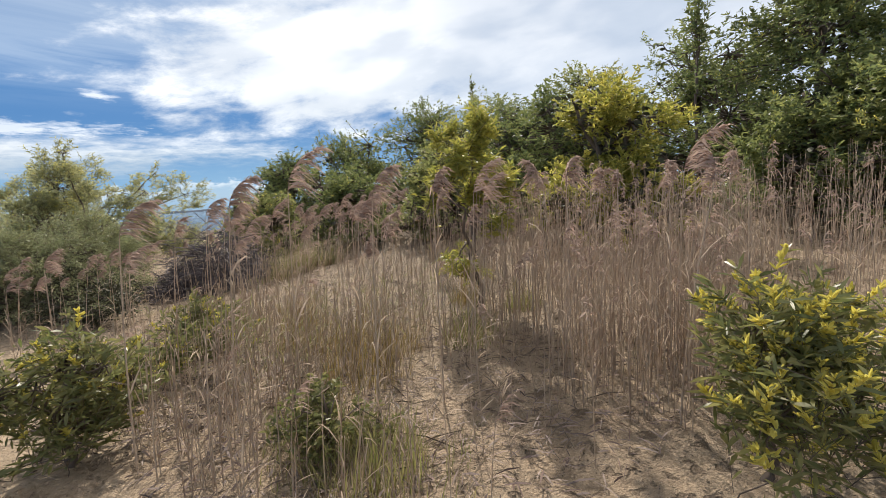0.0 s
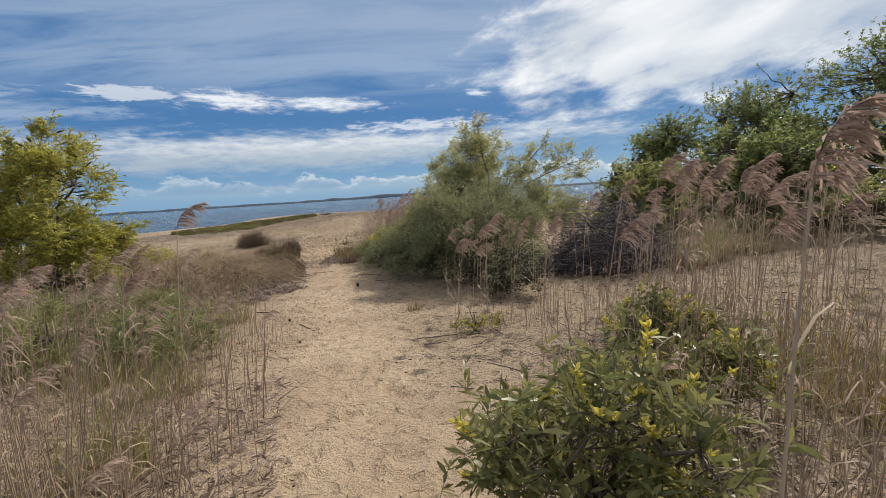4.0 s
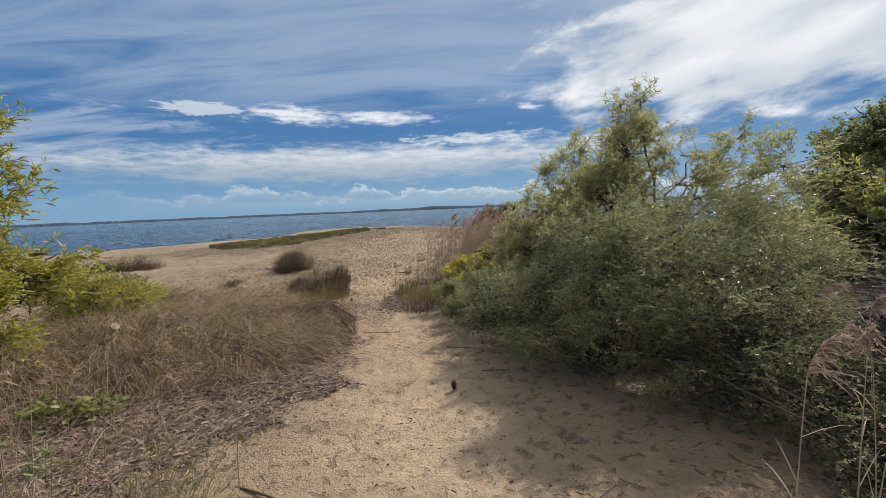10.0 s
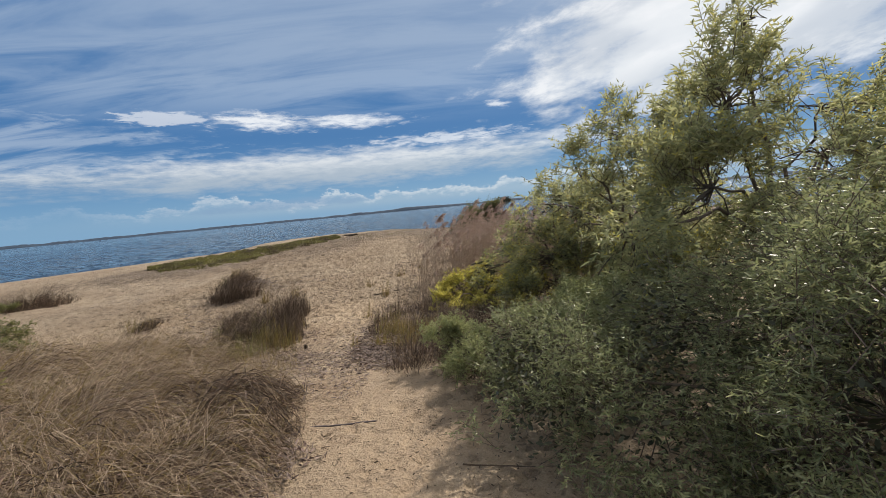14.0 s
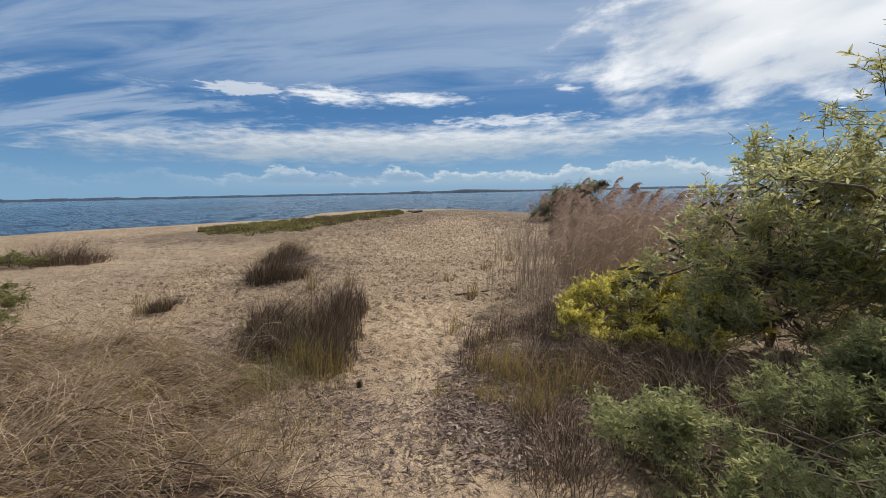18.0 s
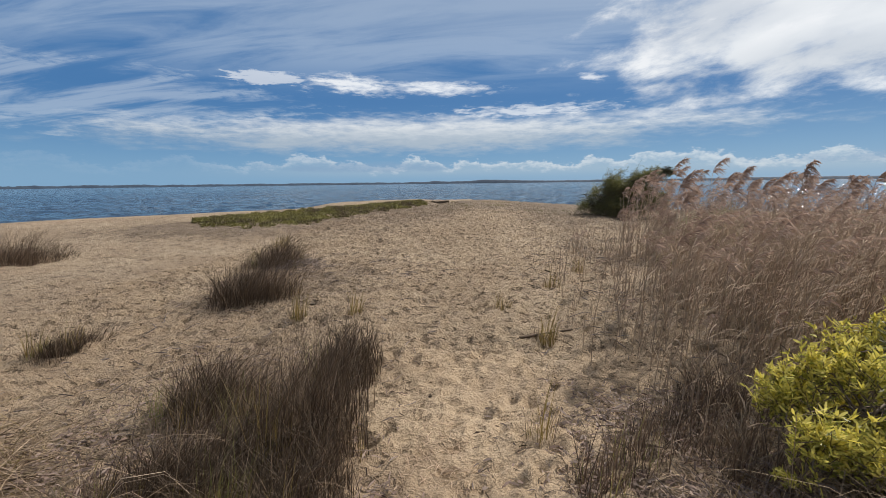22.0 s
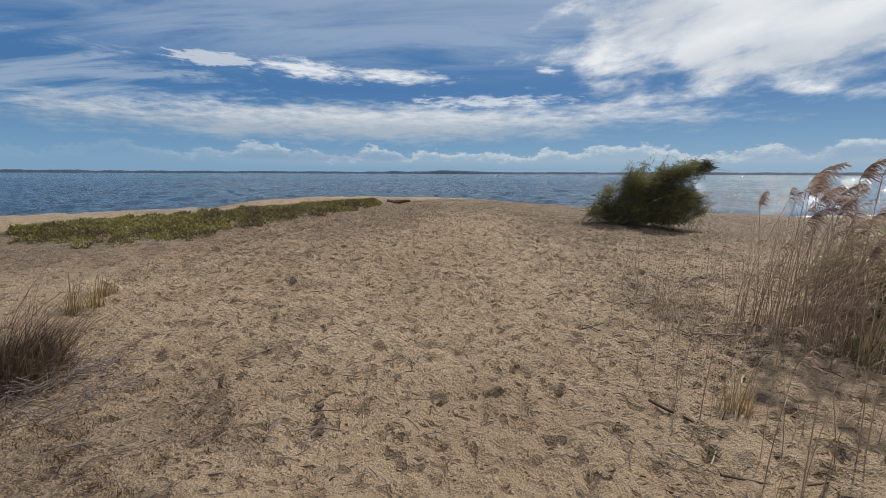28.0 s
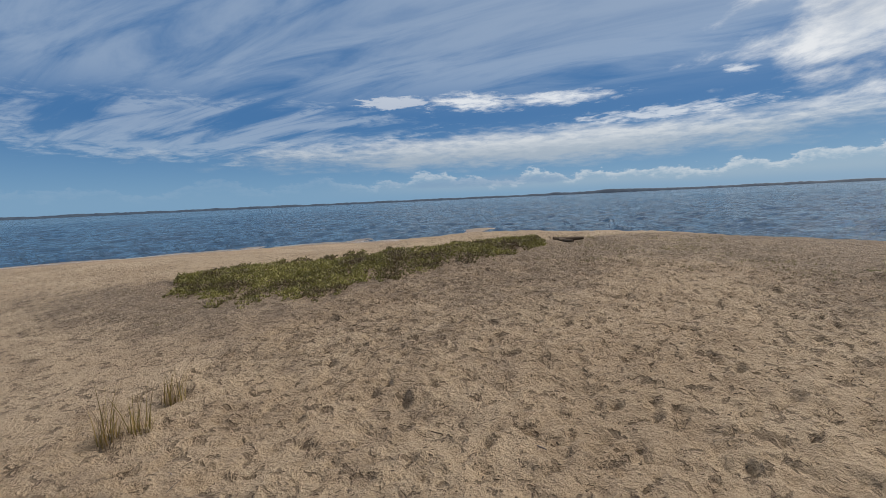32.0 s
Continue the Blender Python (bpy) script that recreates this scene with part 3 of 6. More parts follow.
def build_water():
    # fine wave mesh over the bay in view, then a coarse rim to the horizon
    r = np.concatenate([np.geomspace(13, 200, 230), np.geomspace(215, 4650, 26)])
    a = np.radians(np.concatenate([np.linspace(-180, -84, 25)[:-1], np.linspace(-84, 62, 310), np.linspace(62, 180, 30)[1:]]))
    R, A = np.meshgrid(r, a, indexing="ij")
    X, Y = R * np.sin(A) - 4, R * np.cos(A) + 20
    gen = np.random.default_rng(61)
    Z = np.zeros_like(R)
    for i in range(26):
        L = gen.uniform(0.9, 4.5)
        t = radians(62) + gen.normal(0, 0.55)
        ph = (X * math.sin(t) + Y * math.cos(t)) * 2 * math.pi / L + gen.uniform(0, 6.28)
        warp = 0.8 * np.sin(X * gen.uniform(0.05, 0.2) + Y * gen.uniform(0.05, 0.2) + i)
        Z += 0.0105 * L ** 0.9 * (1 - np.abs(np.sin(ph * 0.5 + warp)) ** 0.8 - 0.4)
    Z *= np.clip((420 - R) / 200, 0, 1) * np.clip(R / 22, 0.35, 1) * 1.1
    v = np.stack([X, Y, WATER_Z + Z], -1).reshape(-1, 3)
    n, m = R.shape
    i, j = np.meshgrid(np.arange(n - 1), np.arange(m - 1), indexing="ij")
    f = np.stack([i * m + j, (i + 1) * m + j, (i + 1) * m + j + 1, i * m + j + 1], -1).reshape(-1, 4)
    tagged(new("water", mesh_of("water", v, f, WATER, True)), "choppy blue bay water glittering under the sun", "water", kind="structure")
    # thin line of foam where small waves meet the sand
    pile = Pile()
    x = np.linspace(-34, 13, 240)
    y = np.interp(x, SHORE_X, SHORE_Y) + 0.25 * np.sin(x * 1.7) + 0.15 * np.sin(x * 4.1)
    line = np.stack([x, y, np.full_like(x, WATER_Z + 0.02)], 1)[None]
    w = (0.03 + 0.06 * np.abs(np.sin(x * 0.9)))[None]
    side = unit(np.cross(np.gradient(line[0], axis=0), UP))[None]
    pile.ribbons(line, w, side)
    tagged(new("foam_line", pile.mesh("foam_line", FOAM)), "thin white foam line along the water's edge", "foam", kind="structure")


def build_far_shore():
    a = np.radians(np.linspace(-85, 60, 700))
    gen = np.random.default_rng(5)
    h = np.interp(np.arange(700), np.arange(0, 700, 7), gen.uniform(14, 21, 100)) + gen.uniform(0, 4.0, 700)
    h += 14 * np.exp(-((np.degrees(a) + 3.5) / 3.0) ** 2) + 6 * np.exp(-((np.degrees(a) + 11) / 1.2) ** 2)
    rows = []
    for r, f in ((4150, 0.0), (4180, 0.75), (4230, 1.0), (4330, 0.0)):
        rows.append(np.stack([r * np.sin(a), r * np.cos(a), WATER_Z - 0.5 + h * f], 1))
    v = np.stack(rows, 1)
    idx = (np.arange(699)[:, None] * 4 + np.arange(3)[None, :])[..., None]
    f = (idx + np.array([0, 4, 5, 1])).reshape(-1, 4)
    tagged(new("far_shore", mesh_of("far_shore", v.reshape(-1, 3), f, FAR)), "low dark wooded shore across the bay", "far shore", kind="structure")


FOAM = plant("foam", [(0.75, 0.77, 0.78), (0.85, 0.86, 0.86)], 0.0, 0.6)
build_water()
build_far_shore()


# ---- plants ----
WIND = np.array([0.94, 0.25, 0.0])
WALK_X = [0.0, -0.75, -1.3, -1.9, -2.75, -3.3, -3.8, -4.35]
WALK_Y = [1.3, 3.8, 6.4, 9.2, 12.5, 14.4, 16.5, 19.5]


def blades(pile, gen, n, radius, height, width, lean=0.35, wind=0.25, droop=0.3, base=None, k=5, oval=(1.0, 1.0), origin=None):
    """Grass blades from a round foot, bending outwards and with the wind."""
    scattered = base is not None and origin is None
    if base is None:
        a, r = gen.uniform(0, 2 * np.pi, n), radius * np.sqrt(gen.uniform(0, 1, n))
        base = np.stack([np.cos(a) * r * oval[0], np.sin(a) * r * oval[1], np.full(n, -0.02)], 1)
    h = height * (0.25 + 0.9 * gen.uniform(0, 1, n) ** 1.8)
    if origin is not None:
        h = h * (1.08 - 0.5 * np.clip(np.hypot(base[:, 0] / oval[0], base[:, 1] / oval[1]) / radius, 0, 1) ** 1.5)
    out = directions(n, 0, 0.01, gen) * 0.6
    if not scattered:
        out = out + base * np.array([1, 1, 0]) / max(radius, 0.01) * 0.6
    s = np.linspace(0, 1, k)[None, :, None]
    bend = out * lean * gen.uniform(0.1, 1.5, n)[:, None] + WIND * wind * gen.uniform(0.2, 1.6, n)[:, None]
    bend = bend + directions(n, -0.05, 0.05, gen) * (0.15 + 0.45 * lean) * gen.uniform(0, 1, n)[:, None] ** 2
    line = base[:, None, :] + h[:, None, None] * (UP * s + bend[:, None, :] * s ** 1.7 - UP * droop * gen.uniform(0, 1, n)[:, None, None] * s ** 3)
    w = width * gen.uniform(0.6, 1.3, n)[:, None] * np.linspace(1, 0.12, k)[None, :]
    side = unit(np.cross(out + 0.01, UP) + 0.3 * gen.normal(size=(n, 3)))
    if origin is not None:
        # no blade hangs over the line that is walked
        tip = line[:, 2:, :2] + np.array(origin)
        clear = (np.abs(tip[..., 0] - np.interp(tip[..., 1], WALK_Y, WALK_X)) > 0.32).all(1)
        line, w, side = line[clear], w[clear], side[clear]
    if len(line):
        pile.ribbons(line, w, side)


def reed_lines(gen, n, base, height, lean=0.06, k=5):
    s = np.linspace(0, 1, k)[None, :, None]
    h = height if np.ndim(height) else np.full(n, height)
    side = directions(n, -0.05, 0.05, gen) * gen.uniform(0, lean * 2, n)[:, None] + WIND * gen.uniform(0.3, 1.2, n)[:, None] * lean
    return base[:, None, :] + h[:, None, None] * (UP * s + side[:, None, :] * s ** 1.6)


def stem_leaves(pile, gen, line, per, length, width, low=0.15, high=0.85, gust=0.5):
    n, k, _ = line.shape
    f = gen.uniform(low, high, (n, per)) * (k - 1)
    i = np.minimum(f.astype(int), k - 2)
    u = (f - i)[..., None]
    r = np.arange(n)[:, None]
    p = (line[r, i] * (1 - u) + line[r, i + 1] * u).reshape(-1, 3)
    m = len(p)
    d = unit(directions(m, 0.3, 0.9, gen) + WIND * gust + UP * 0.3)
    L = length * gen.uniform(0.5, 1.2, m)
    s = np.linspace(0, 1, 4)[None, :, None]
    leaf = p[:, None, :] + L[:, None, None] * (d[:, None, :] * s - UP * gen.uniform(0.1, 0.7, m)[:, None, None] * s ** 2.2)
    w = width * gen.uniform(0.6, 1.2, m)[:, None] * np.array([0.8, 1.0, 0.7, 0.08])
    pile.ribbons(leaf, w, unit(np.cross(d, UP) + 0.2 * gen.normal(size=(m, 3))))


def plume(pile, gen, tops, dirs, length, hairs, spread=0.5, thick=0.006):
    """Nodding seed heads: many fine drooping sprays on a bent rachis."""
    n = len(tops)
    s = np.linspace(0, 1, 6)[None, :, None]
    L = length if np.ndim(length) else np.full(n, length)
    bow = unit(WIND + 0.35 * gen.normal(size=(n, 3)) * np.array([1, 1, 0.2]))
    rach = tops[:, None, :] + L[:, None, None] * (dirs[:, None, :] * s + bow[:, None, :] * 0.55 * s ** 1.8 - UP * 0.38 * s ** 2.4)
    pile.tubes(rach, np.full((n, 6), 0.002) * np.linspace(1, 0.4, 6)[None], 3)
    t = gen.uniform(0.02, 1.0, (n, hairs)) ** 0.9 * 5
    i = np.minimum(t.astype(int), 4)
    u = (t - i)[..., None]
    r = np.arange(n)[:, None]
    p = (rach[r, i] * (1 - u) + rach[r, i + 1] * u).reshape(-1, 3)
    m = len(p)
    w0 = np.repeat(L, hairs) * (1.15 - 0.75 * t.ravel() / 5) * gen.uniform(0.25, 0.62, m)
    d = unit(directions(m, -0.2, 0.8, gen) * spread + np.repeat(bow, hairs, 0) * 0.75 + UP * 0.15)
    q = np.linspace(0, 1, 3)[None, :, None]
    line = p[:, None, :] + w0[:, None, None] * (d[:, None, :] * q - UP * gen.uniform(0.35, 0.95, m)[:, None, None] * q ** 2)
    pile.ribbons(line, thick * gen.uniform(0.6, 1.5, m)[:, None] * np.array([0.6, 1.1, 0.3]), unit(gen.normal(size=(m, 3))))


def reed_prototype(seed, height, plume_len, far=False):
    gen = np.random.default_rng(seed)
    at = thing("reed", (0, 0, -50), "tall dry reed with a nodding feathery seed plume", "reed", "plumed reeds")
    line = reed_lines(gen, 1, np.array([[0, 0, -0.03]]), height, 0.09, 7)
    p = Pile()
    p.tubes(line, np.linspace(0.0042, 0.002, 7)[None], 5)
    part("stem", p.mesh("reed_stem", STALK), at)
    for i in range(4):
        p = Pile()
        stem_leaves(p, gen, line, 1, 0.24, 0.008, 0.15 + 0.18 * i, 0.25 + 0.18 * i)
        part("leaf", p.mesh("reed_leaf", STRAW), at)
    p = Pile()
    d = unit(line[:, -1] - line[:, -2])
    plume(p, gen, line[:, -1], d, plume_len, 120, 0.5, 0.0065)
    part("plume", p.mesh("reed_plume", PLUME), at, "feathery brown-pink seed plume")
    return at


PROTO = [reed_prototype(s, 1.0, 0.20 + 0.02 * (s % 4)) for s in range(20, 28)]


def plant_reed(x, y, height, gen):
    src = PROTO[int(gen.integers(len(PROTO)))]
    k = height
    src.scale = (k, k, k)
    ob = copy_thing(src, Matrix.Translation((x, y, ground_z(x, y))) @ Matrix.Rotation(gen.normal(0, 0.5), 4, "Z"))
    src.scale = (1, 1, 1)
    return ob


def spread(gen, n, boxes, keep=None):
    """Feet for n plants over a few boxes (x0, x1, y0, y1, share)."""
    share = np.array([b[4] for b in boxes], float)
    pick = gen.choice(len(boxes), n, p=share / share.sum())
    b = np.array([b[:4] for b in boxes])[pick]
    x, y = gen.uniform(b[:, 0], b[:, 1]), gen.uniform(b[:, 2], b[:, 3])
    if keep is not None:
        ok = keep(x, y)
        x, y = x[ok], y[ok]
    return np.stack([x, y, base_height(x, y) - 0.03], 1)


def reed_bed(name, label, seed, n, boxes, heights, keep=None, leaves=4, plumes=0.3, hairs=36, leaf_mat=None, lean=0.08, gust=0.5):
    gen = np.random.default_rng(seed)
    feet = spread(gen, n, boxes, keep)
    h = gen.uniform(*heights, len(feet)) * gen.choice([1.0, 0.8, 0.55], len(feet), p=[0.6, 0.25, 0.15])
    line = reed_lines(gen, len(feet), feet, h, lean)
    top = thing(name, (0, 0, 0), label, "reeds", kind="stuff")
    p = Pile()
    p.tubes(line, np.linspace(0.0036, 0.0017, 5)[None] * gen.uniform(0.7, 1.2, len(feet))[:, None], 3)
    tagged(part("stem_mass", p.mesh(name + "_stems", STALK), top), kind="stuff")
    if leaves:
        p = Pile()
        stem_leaves(p, gen, line, leaves, 0.17 + 0.07 * (gust > 1), 0.0055, 0.2, 0.95, gust)
        tagged(part("leaf_mass", p.mesh(name + "_leaves", leaf_mat or STRAW), top), kind="stuff")
    if plumes:
        sel = gen.uniform(size=len(feet)) < plumes
        p = Pile()
        d = unit(line[sel][:, -1] - line[sel][:, -2])
        plume(p, gen, line[sel][:, -1], d, gen.uniform(0.14, 0.24, sel.sum()), hairs, 0.5, 0.0065)
        tagged(part("plume_mass", p.mesh(name + "_plumes", PLUME), top), kind="stuff")
    return top


def off_path(gap):
    return lambda x, y: path_distance(x, y) > gap


def tussock(name, x, y, label, layers, group="", oval=(1.0, 1.0), seed=0, category="grass"):
    """A grass clump; layers: (part name, material, blades, radius, height, width, lean, wind, droop)."""
    gen = np.random.default_rng(seed + 100)
    top = thing(name, (x, y, ground_z(x, y)), label, category, group)
    for pn, mat, n, radius, height, width, lean, wind, droop in layers:
        p = Pile()
        blades(p, gen, n, radius, height, width, lean, wind, droop, oval=oval, origin=(x, y))
        if p.n == 0:
            continue
        tagged(part(pn, p.mesh(pn, mat), top), kind="stuff")
    return top


def lobed_shrub(name, x, y, label, lobes, leaf, mat, twigs, per_twig, seed, trunk=0.03, category="shrub", group="",
                flowers=0.0, leaf_w=0.012, twig_len=0.35, bark=None, upright=0.3, crown_label="", inner=0.55, dome=0.0,
                flower_size=0.035, clumps=0, rows=3, twig_wood=True, spikes=False, gust=0.25, tufts=0, core=0, fat=1.0):
    """Trunk, limbs and twigs that fill a few leafy lobes (cx, cy, cz, rx, ry, rz), measured from the foot."""
    gen = np.random.default_rng(seed)
    z0 = ground_z(x, y)
    top = thing(name, (x, y, z0), label, category, group)
    lob = np.array(lobes, float)
    big = lob
    if tufts:
        # small leafy tufts spread near the skin of the large lobes
        size = lob[:, 3] * lob[:, 5]
        on = gen.choice(len(lob), tufts, p=size / size.sum())
        out = directions(tufts, -0.65 + dome, 1.0, gen)
        cen = lob[on, :3] + out * lob[on, 3:6] * gen.uniform(0.35, 1.0, (tufts, 1)) ** 0.6
        cen[:, 2] = np.maximum(cen[:, 2], 0.16)
        lob = np.concatenate([cen, lob[on, 3:6].mean(1, keepdims=True) * gen.uniform(0.26, 0.5, (tufts, 1)) * fat * np.array([[1.0, 1.0, 0.85]])], 1)
    vol = lob[:, 3] * lob[:, 4] * lob[:, 5]
    pick = gen.choice(len(lob), twigs, p=vol ** 0.8 / (vol ** 0.8).sum())
    d = directions(twigs, -0.75 + dome, 1.0, gen)
    gap = ((lob[:, None, :3] - lob[None, :, :3]) ** 2).sum(-1)
    other = np.argsort(gap, 1)[:, 1:3][pick, gen.integers(0, 2, twigs)] if len(lob) > 2 else pick
    mixin = (gen.uniform(0, 0.55, twigs) * (gen.uniform(size=twigs) < (0.2 if tufts else 0.6)))[:, None]
    L = lob[pick] * (1 - mixin) + lob[other] * mixin
    rad = gen.uniform(inner, 1.0, twigs)[:, None] ** 0.7 * (0.80 + 0.2 * np.sin(d[:, :1] * 5 + L[:, :1] * 3) * np.cos(d[:, 1:2] * 6 + L[:, 2:3]))
    rad = rad * np.where(gen.uniform(size=twigs) < 0.14, gen.uniform(1.05, 1.35, twigs), 1.0)[:, None]
    tip = L[:, :3] + d * L[:, 3:6] * rad
    tip[:, 2] = np.maximum(tip[:, 2], 0.03)
    if clumps:
        cen = gen.choice(twigs, clumps, replace=False)
        dist = ((tip[:, None, :] - tip[cen][None]) ** 2).sum(-1)
        near = cen[dist.argmin(1)]
        tip = tip * 0.62 + tip[near] * 0.38
    grow = unit(d * np.array([1, 1, 0.7]) + UP * upright + WIND * gust + 0.35 * gen.normal(size=(twigs, 3)))
    if tufts:
        grow = unit(grow + 0.5 * out[pick])
    tl = twig_len * gen.uniform(0.5, 1.2, twigs)
    home = big[on[pick], :3] if tufts else L[:, :3]
    lob = big
    start = tip - grow * tl[:, None]
    s = np.linspace(0, 1, 4)[None, :, None]
    twig = start[:, None, :] * (1 - s) + tip[:, None, :] * s + UP * (0.12 * tl)[:, None, None] * (s - s * s)
    # trunk and limbs
    wood = bark or BARK
    p = Pile()
    k = 6
    q = np.linspace(0, 1, k)[:, None]
    first = lob[:, :3].mean(0) * np.array([0.5, 0.5, 0.55])
    foot = np.array([0, 0, -0.05])
    wob = np.array([0.04, -0.03, 0]) * np.sin(q * 5)
    p.tubes((foot * (1 - q) + first * q + wob)[None], (trunk * np.linspace(1.25, 0.7, k))[None], 7)
    part("trunk", p.mesh("trunk", wood, True), top)
    p = Pile()
    lim = first[None, None, :] * (1 - q[None]) + lob[:, None, :3] * q[None]
    lim = lim + UP * 0.15 * np.sin(q * np.pi)[None] + 0.05 * gen.normal(size=lim.shape) * np.sin(q * np.pi)[None]
    for one in lim:
        q1 = Pile()
        q1.tubes(one[None], np.linspace(0.62, 0.3, k)[None] * trunk, 5)
        part("limb", q1.mesh("limb", wood, True), top)
    sub = gen.choice(twigs, min(twigs, 16 * len(lob)), replace=False)
    c = home[sub]
    br = c[:, None, :] * (1 - q[None]) + start[sub][:, None, :] * q[None] + 0.04 * gen.normal(size=(len(sub), k, 3)) * np.sin(q * np.pi)[None]
    p.tubes(br, np.linspace(0.28, 0.1, k)[None] * trunk * np.ones((len(sub), 1)), 3)
    if twig_wood:
        p.ribbons(twig, np.linspace(0.20, 0.08, 4)[None] * min(trunk, 0.025) * np.ones((twigs, 1)), unit(np.cross(grow, gen.normal(size=(twigs, 3)))))
    tagged(part("twig_mass", p.mesh("twig_mass", wood), top), kind="stuff")
    # leaves
    f = gen.uniform(0.12, 1.0, (twigs, per_twig)) * 3
    i = np.minimum(f.astype(int), 2)
    u = (f - i)[..., None]
    r = np.arange(twigs)[:, None]
    pos = (twig[r, i] * (1 - u) + twig[r, i + 1] * u).reshape(-1, 3)
    m = len(pos)
    ld = unit(np.repeat(grow, per_twig, 0) * 0.8 + directions(m, -0.5, 0.8, gen))
    ll = leaf * gen.uniform(0.55, 1.2, m)
    e = np.linspace(0, 1, rows)[None, :, None]
    line = pos[:, None, :] + ll[:, None, None] * (ld[:, None, :] * e - UP * 0.22 * e * e)
    p = Pile()
    p.ribbons(line, leaf_w * gen.uniform(0.7, 1.25, m)[:, None] * np.array([0.35, 1.0, 0.2] if rows == 3 else [0.75, 0.45]), unit(np.cross(ld, directions(m, -0.3, 1, gen))))
    tagged(part("crown", p.mesh("crown", mat), top, crown_label), kind="stuff")
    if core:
        # leaves deep inside the crown, its shade put into their dark colour
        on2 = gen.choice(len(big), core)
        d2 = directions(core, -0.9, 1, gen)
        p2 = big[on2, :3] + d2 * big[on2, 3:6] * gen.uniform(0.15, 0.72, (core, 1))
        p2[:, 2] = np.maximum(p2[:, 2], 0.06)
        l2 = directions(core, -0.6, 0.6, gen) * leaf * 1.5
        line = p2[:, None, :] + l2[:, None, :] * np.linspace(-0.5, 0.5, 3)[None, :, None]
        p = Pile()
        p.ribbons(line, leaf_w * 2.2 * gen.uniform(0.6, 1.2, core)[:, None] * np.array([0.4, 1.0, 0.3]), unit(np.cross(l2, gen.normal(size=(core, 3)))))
        tagged(part("inner_shade_foliage", p.mesh("inner_shade_foliage", INNER_SHADE), top), kind="stuff")
    if flowers:
        n = int(twigs * flowers)
        sel = gen.choice(twigs, n, replace=False)
        per = 22 if spikes else 9
        f = gen.uniform(1.7 if spikes else 1.3, 3.0, (n, per))
        i = np.minimum(f.astype(int), 2)
        u = (f - i)[..., None]
        pos = (twig[sel][np.arange(n)[:, None], i] * (1 - u) + twig[sel][np.arange(n)[:, None], i + 1] * u).reshape(-1, 3)
        m = len(pos)
        fd = unit(directions(m, -0.2, 1, gen) + 0.5 * np.repeat(grow[sel], per, 0))
        e = np.linspace(0, 1, 3)[None, :, None]
        line = pos[:, None, :] + flower_size * gen.uniform(0.6, 1.3, m)[:, None, None] * fd[:, None, :] * e
        p = Pile()
        if spikes:
            s1 = unit(np.cross(fd, directions(m, -1, 1, gen)))
            for s2 in (s1, unit(np.cross(fd, s1))):
                p.ribbons(line, np.array([0.006, 0.012, 0.005])[None] * np.ones((m, 1)), s2)
        else:
            p.ribbons(line, np.array([0.006, 0.011, 0.004])[None] * (flower_size / 0.035) * np.ones((m, 1)), unit(gen.normal(size=(m, 3))))
        tagged(part("blossom", p.mesh("blossom", FLOWER), top, "bright yellow wattle blossom"), kind="stuff")
    return top


# the big thicket beside the path
lobed_shrub("tea_tree_shrub", -0.2, 10.9, "dense dark grey-green bush spilling over the sand beside the path",
            [(-0.5, 0.6, 0.45, 0.65, 0.9, 0.6), (0.15, -0.1, 0.65, 0.75, 0.75, 0.9), (0.75, -0.85, 0.6, 0.75, 0.7, 0.85),
             (0.8, 0.1, 0.95, 1.1, 1.1, 0.95), (-0.85, 1.6, 0.4, 0.55, 0.65, 0.55), (1.35, 0.1, 0.6, 0.75, 0.8, 0.75), (-0.1, 0.9, 0.75, 0.75, 0.8, 0.65), (0.55, -1.0, 0.28, 0.6, 0.55, 0.4), (-0.05, -0.1, 0.25, 0.5, 0.5, 0.35), (1.1, -1.2, 0.35, 0.45, 0.5, 0.42), (0.85, -0.8, 0.6, 0.6, 0.6, 0.6), (-1.0, 1.0, 0.35, 0.5, 0.8, 0.45), (0.85, -1.6, 0.3, 0.4, 0.4, 0.36), (1.2, -1.55, 0.45, 0.5, 0.5, 0.45), (0.8, -1.9, 0.22, 0.36, 0.3, 0.24), (1.2, -2.0, 0.3, 0.4, 0.35, 0.3)],
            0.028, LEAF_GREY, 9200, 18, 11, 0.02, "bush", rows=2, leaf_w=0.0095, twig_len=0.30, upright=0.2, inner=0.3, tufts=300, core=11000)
lobed_shrub("acacia", 0.9, 12.9, "tall open acacia with narrow grey-green leaves behind the bush",
            [(-0.1, 0.1, 2.25, 0.62, 0.55, 0.75), (0.08, 0.1, 2.95, 0.3, 0.3, 0.42), (-0.35, -0.1, 1.6, 0.7, 0.65, 0.7), (0.7, 0.1, 1.8, 0.6, 0.6, 0.65), (1.45, 0.4, 2.15, 0.5, 0.5, 0.6), (1.75, 0.5, 2.6, 0.25, 0.25, 0.35),
             (2.3, 0.6, 2.05, 0.6, 0.6, 0.6), (0.8, 0.2, 2.2, 0.4, 0.4, 0.5), (-1.05, -0.2, 1.3, 0.42, 0.42, 0.5), (1.4, -0.2, 1.0, 1.0, 0.8, 0.7), (0.2, 0.2, 0.8, 1.1, 0.8, 0.6)],
            0.082, LEAF_PALE, 4000, 13, 12, 0.034, "acacia", flowers=0.3, leaf_w=0.015, twig_len=0.34, upright=0.5, inner=0.2, tufts=230, fat=1.15)
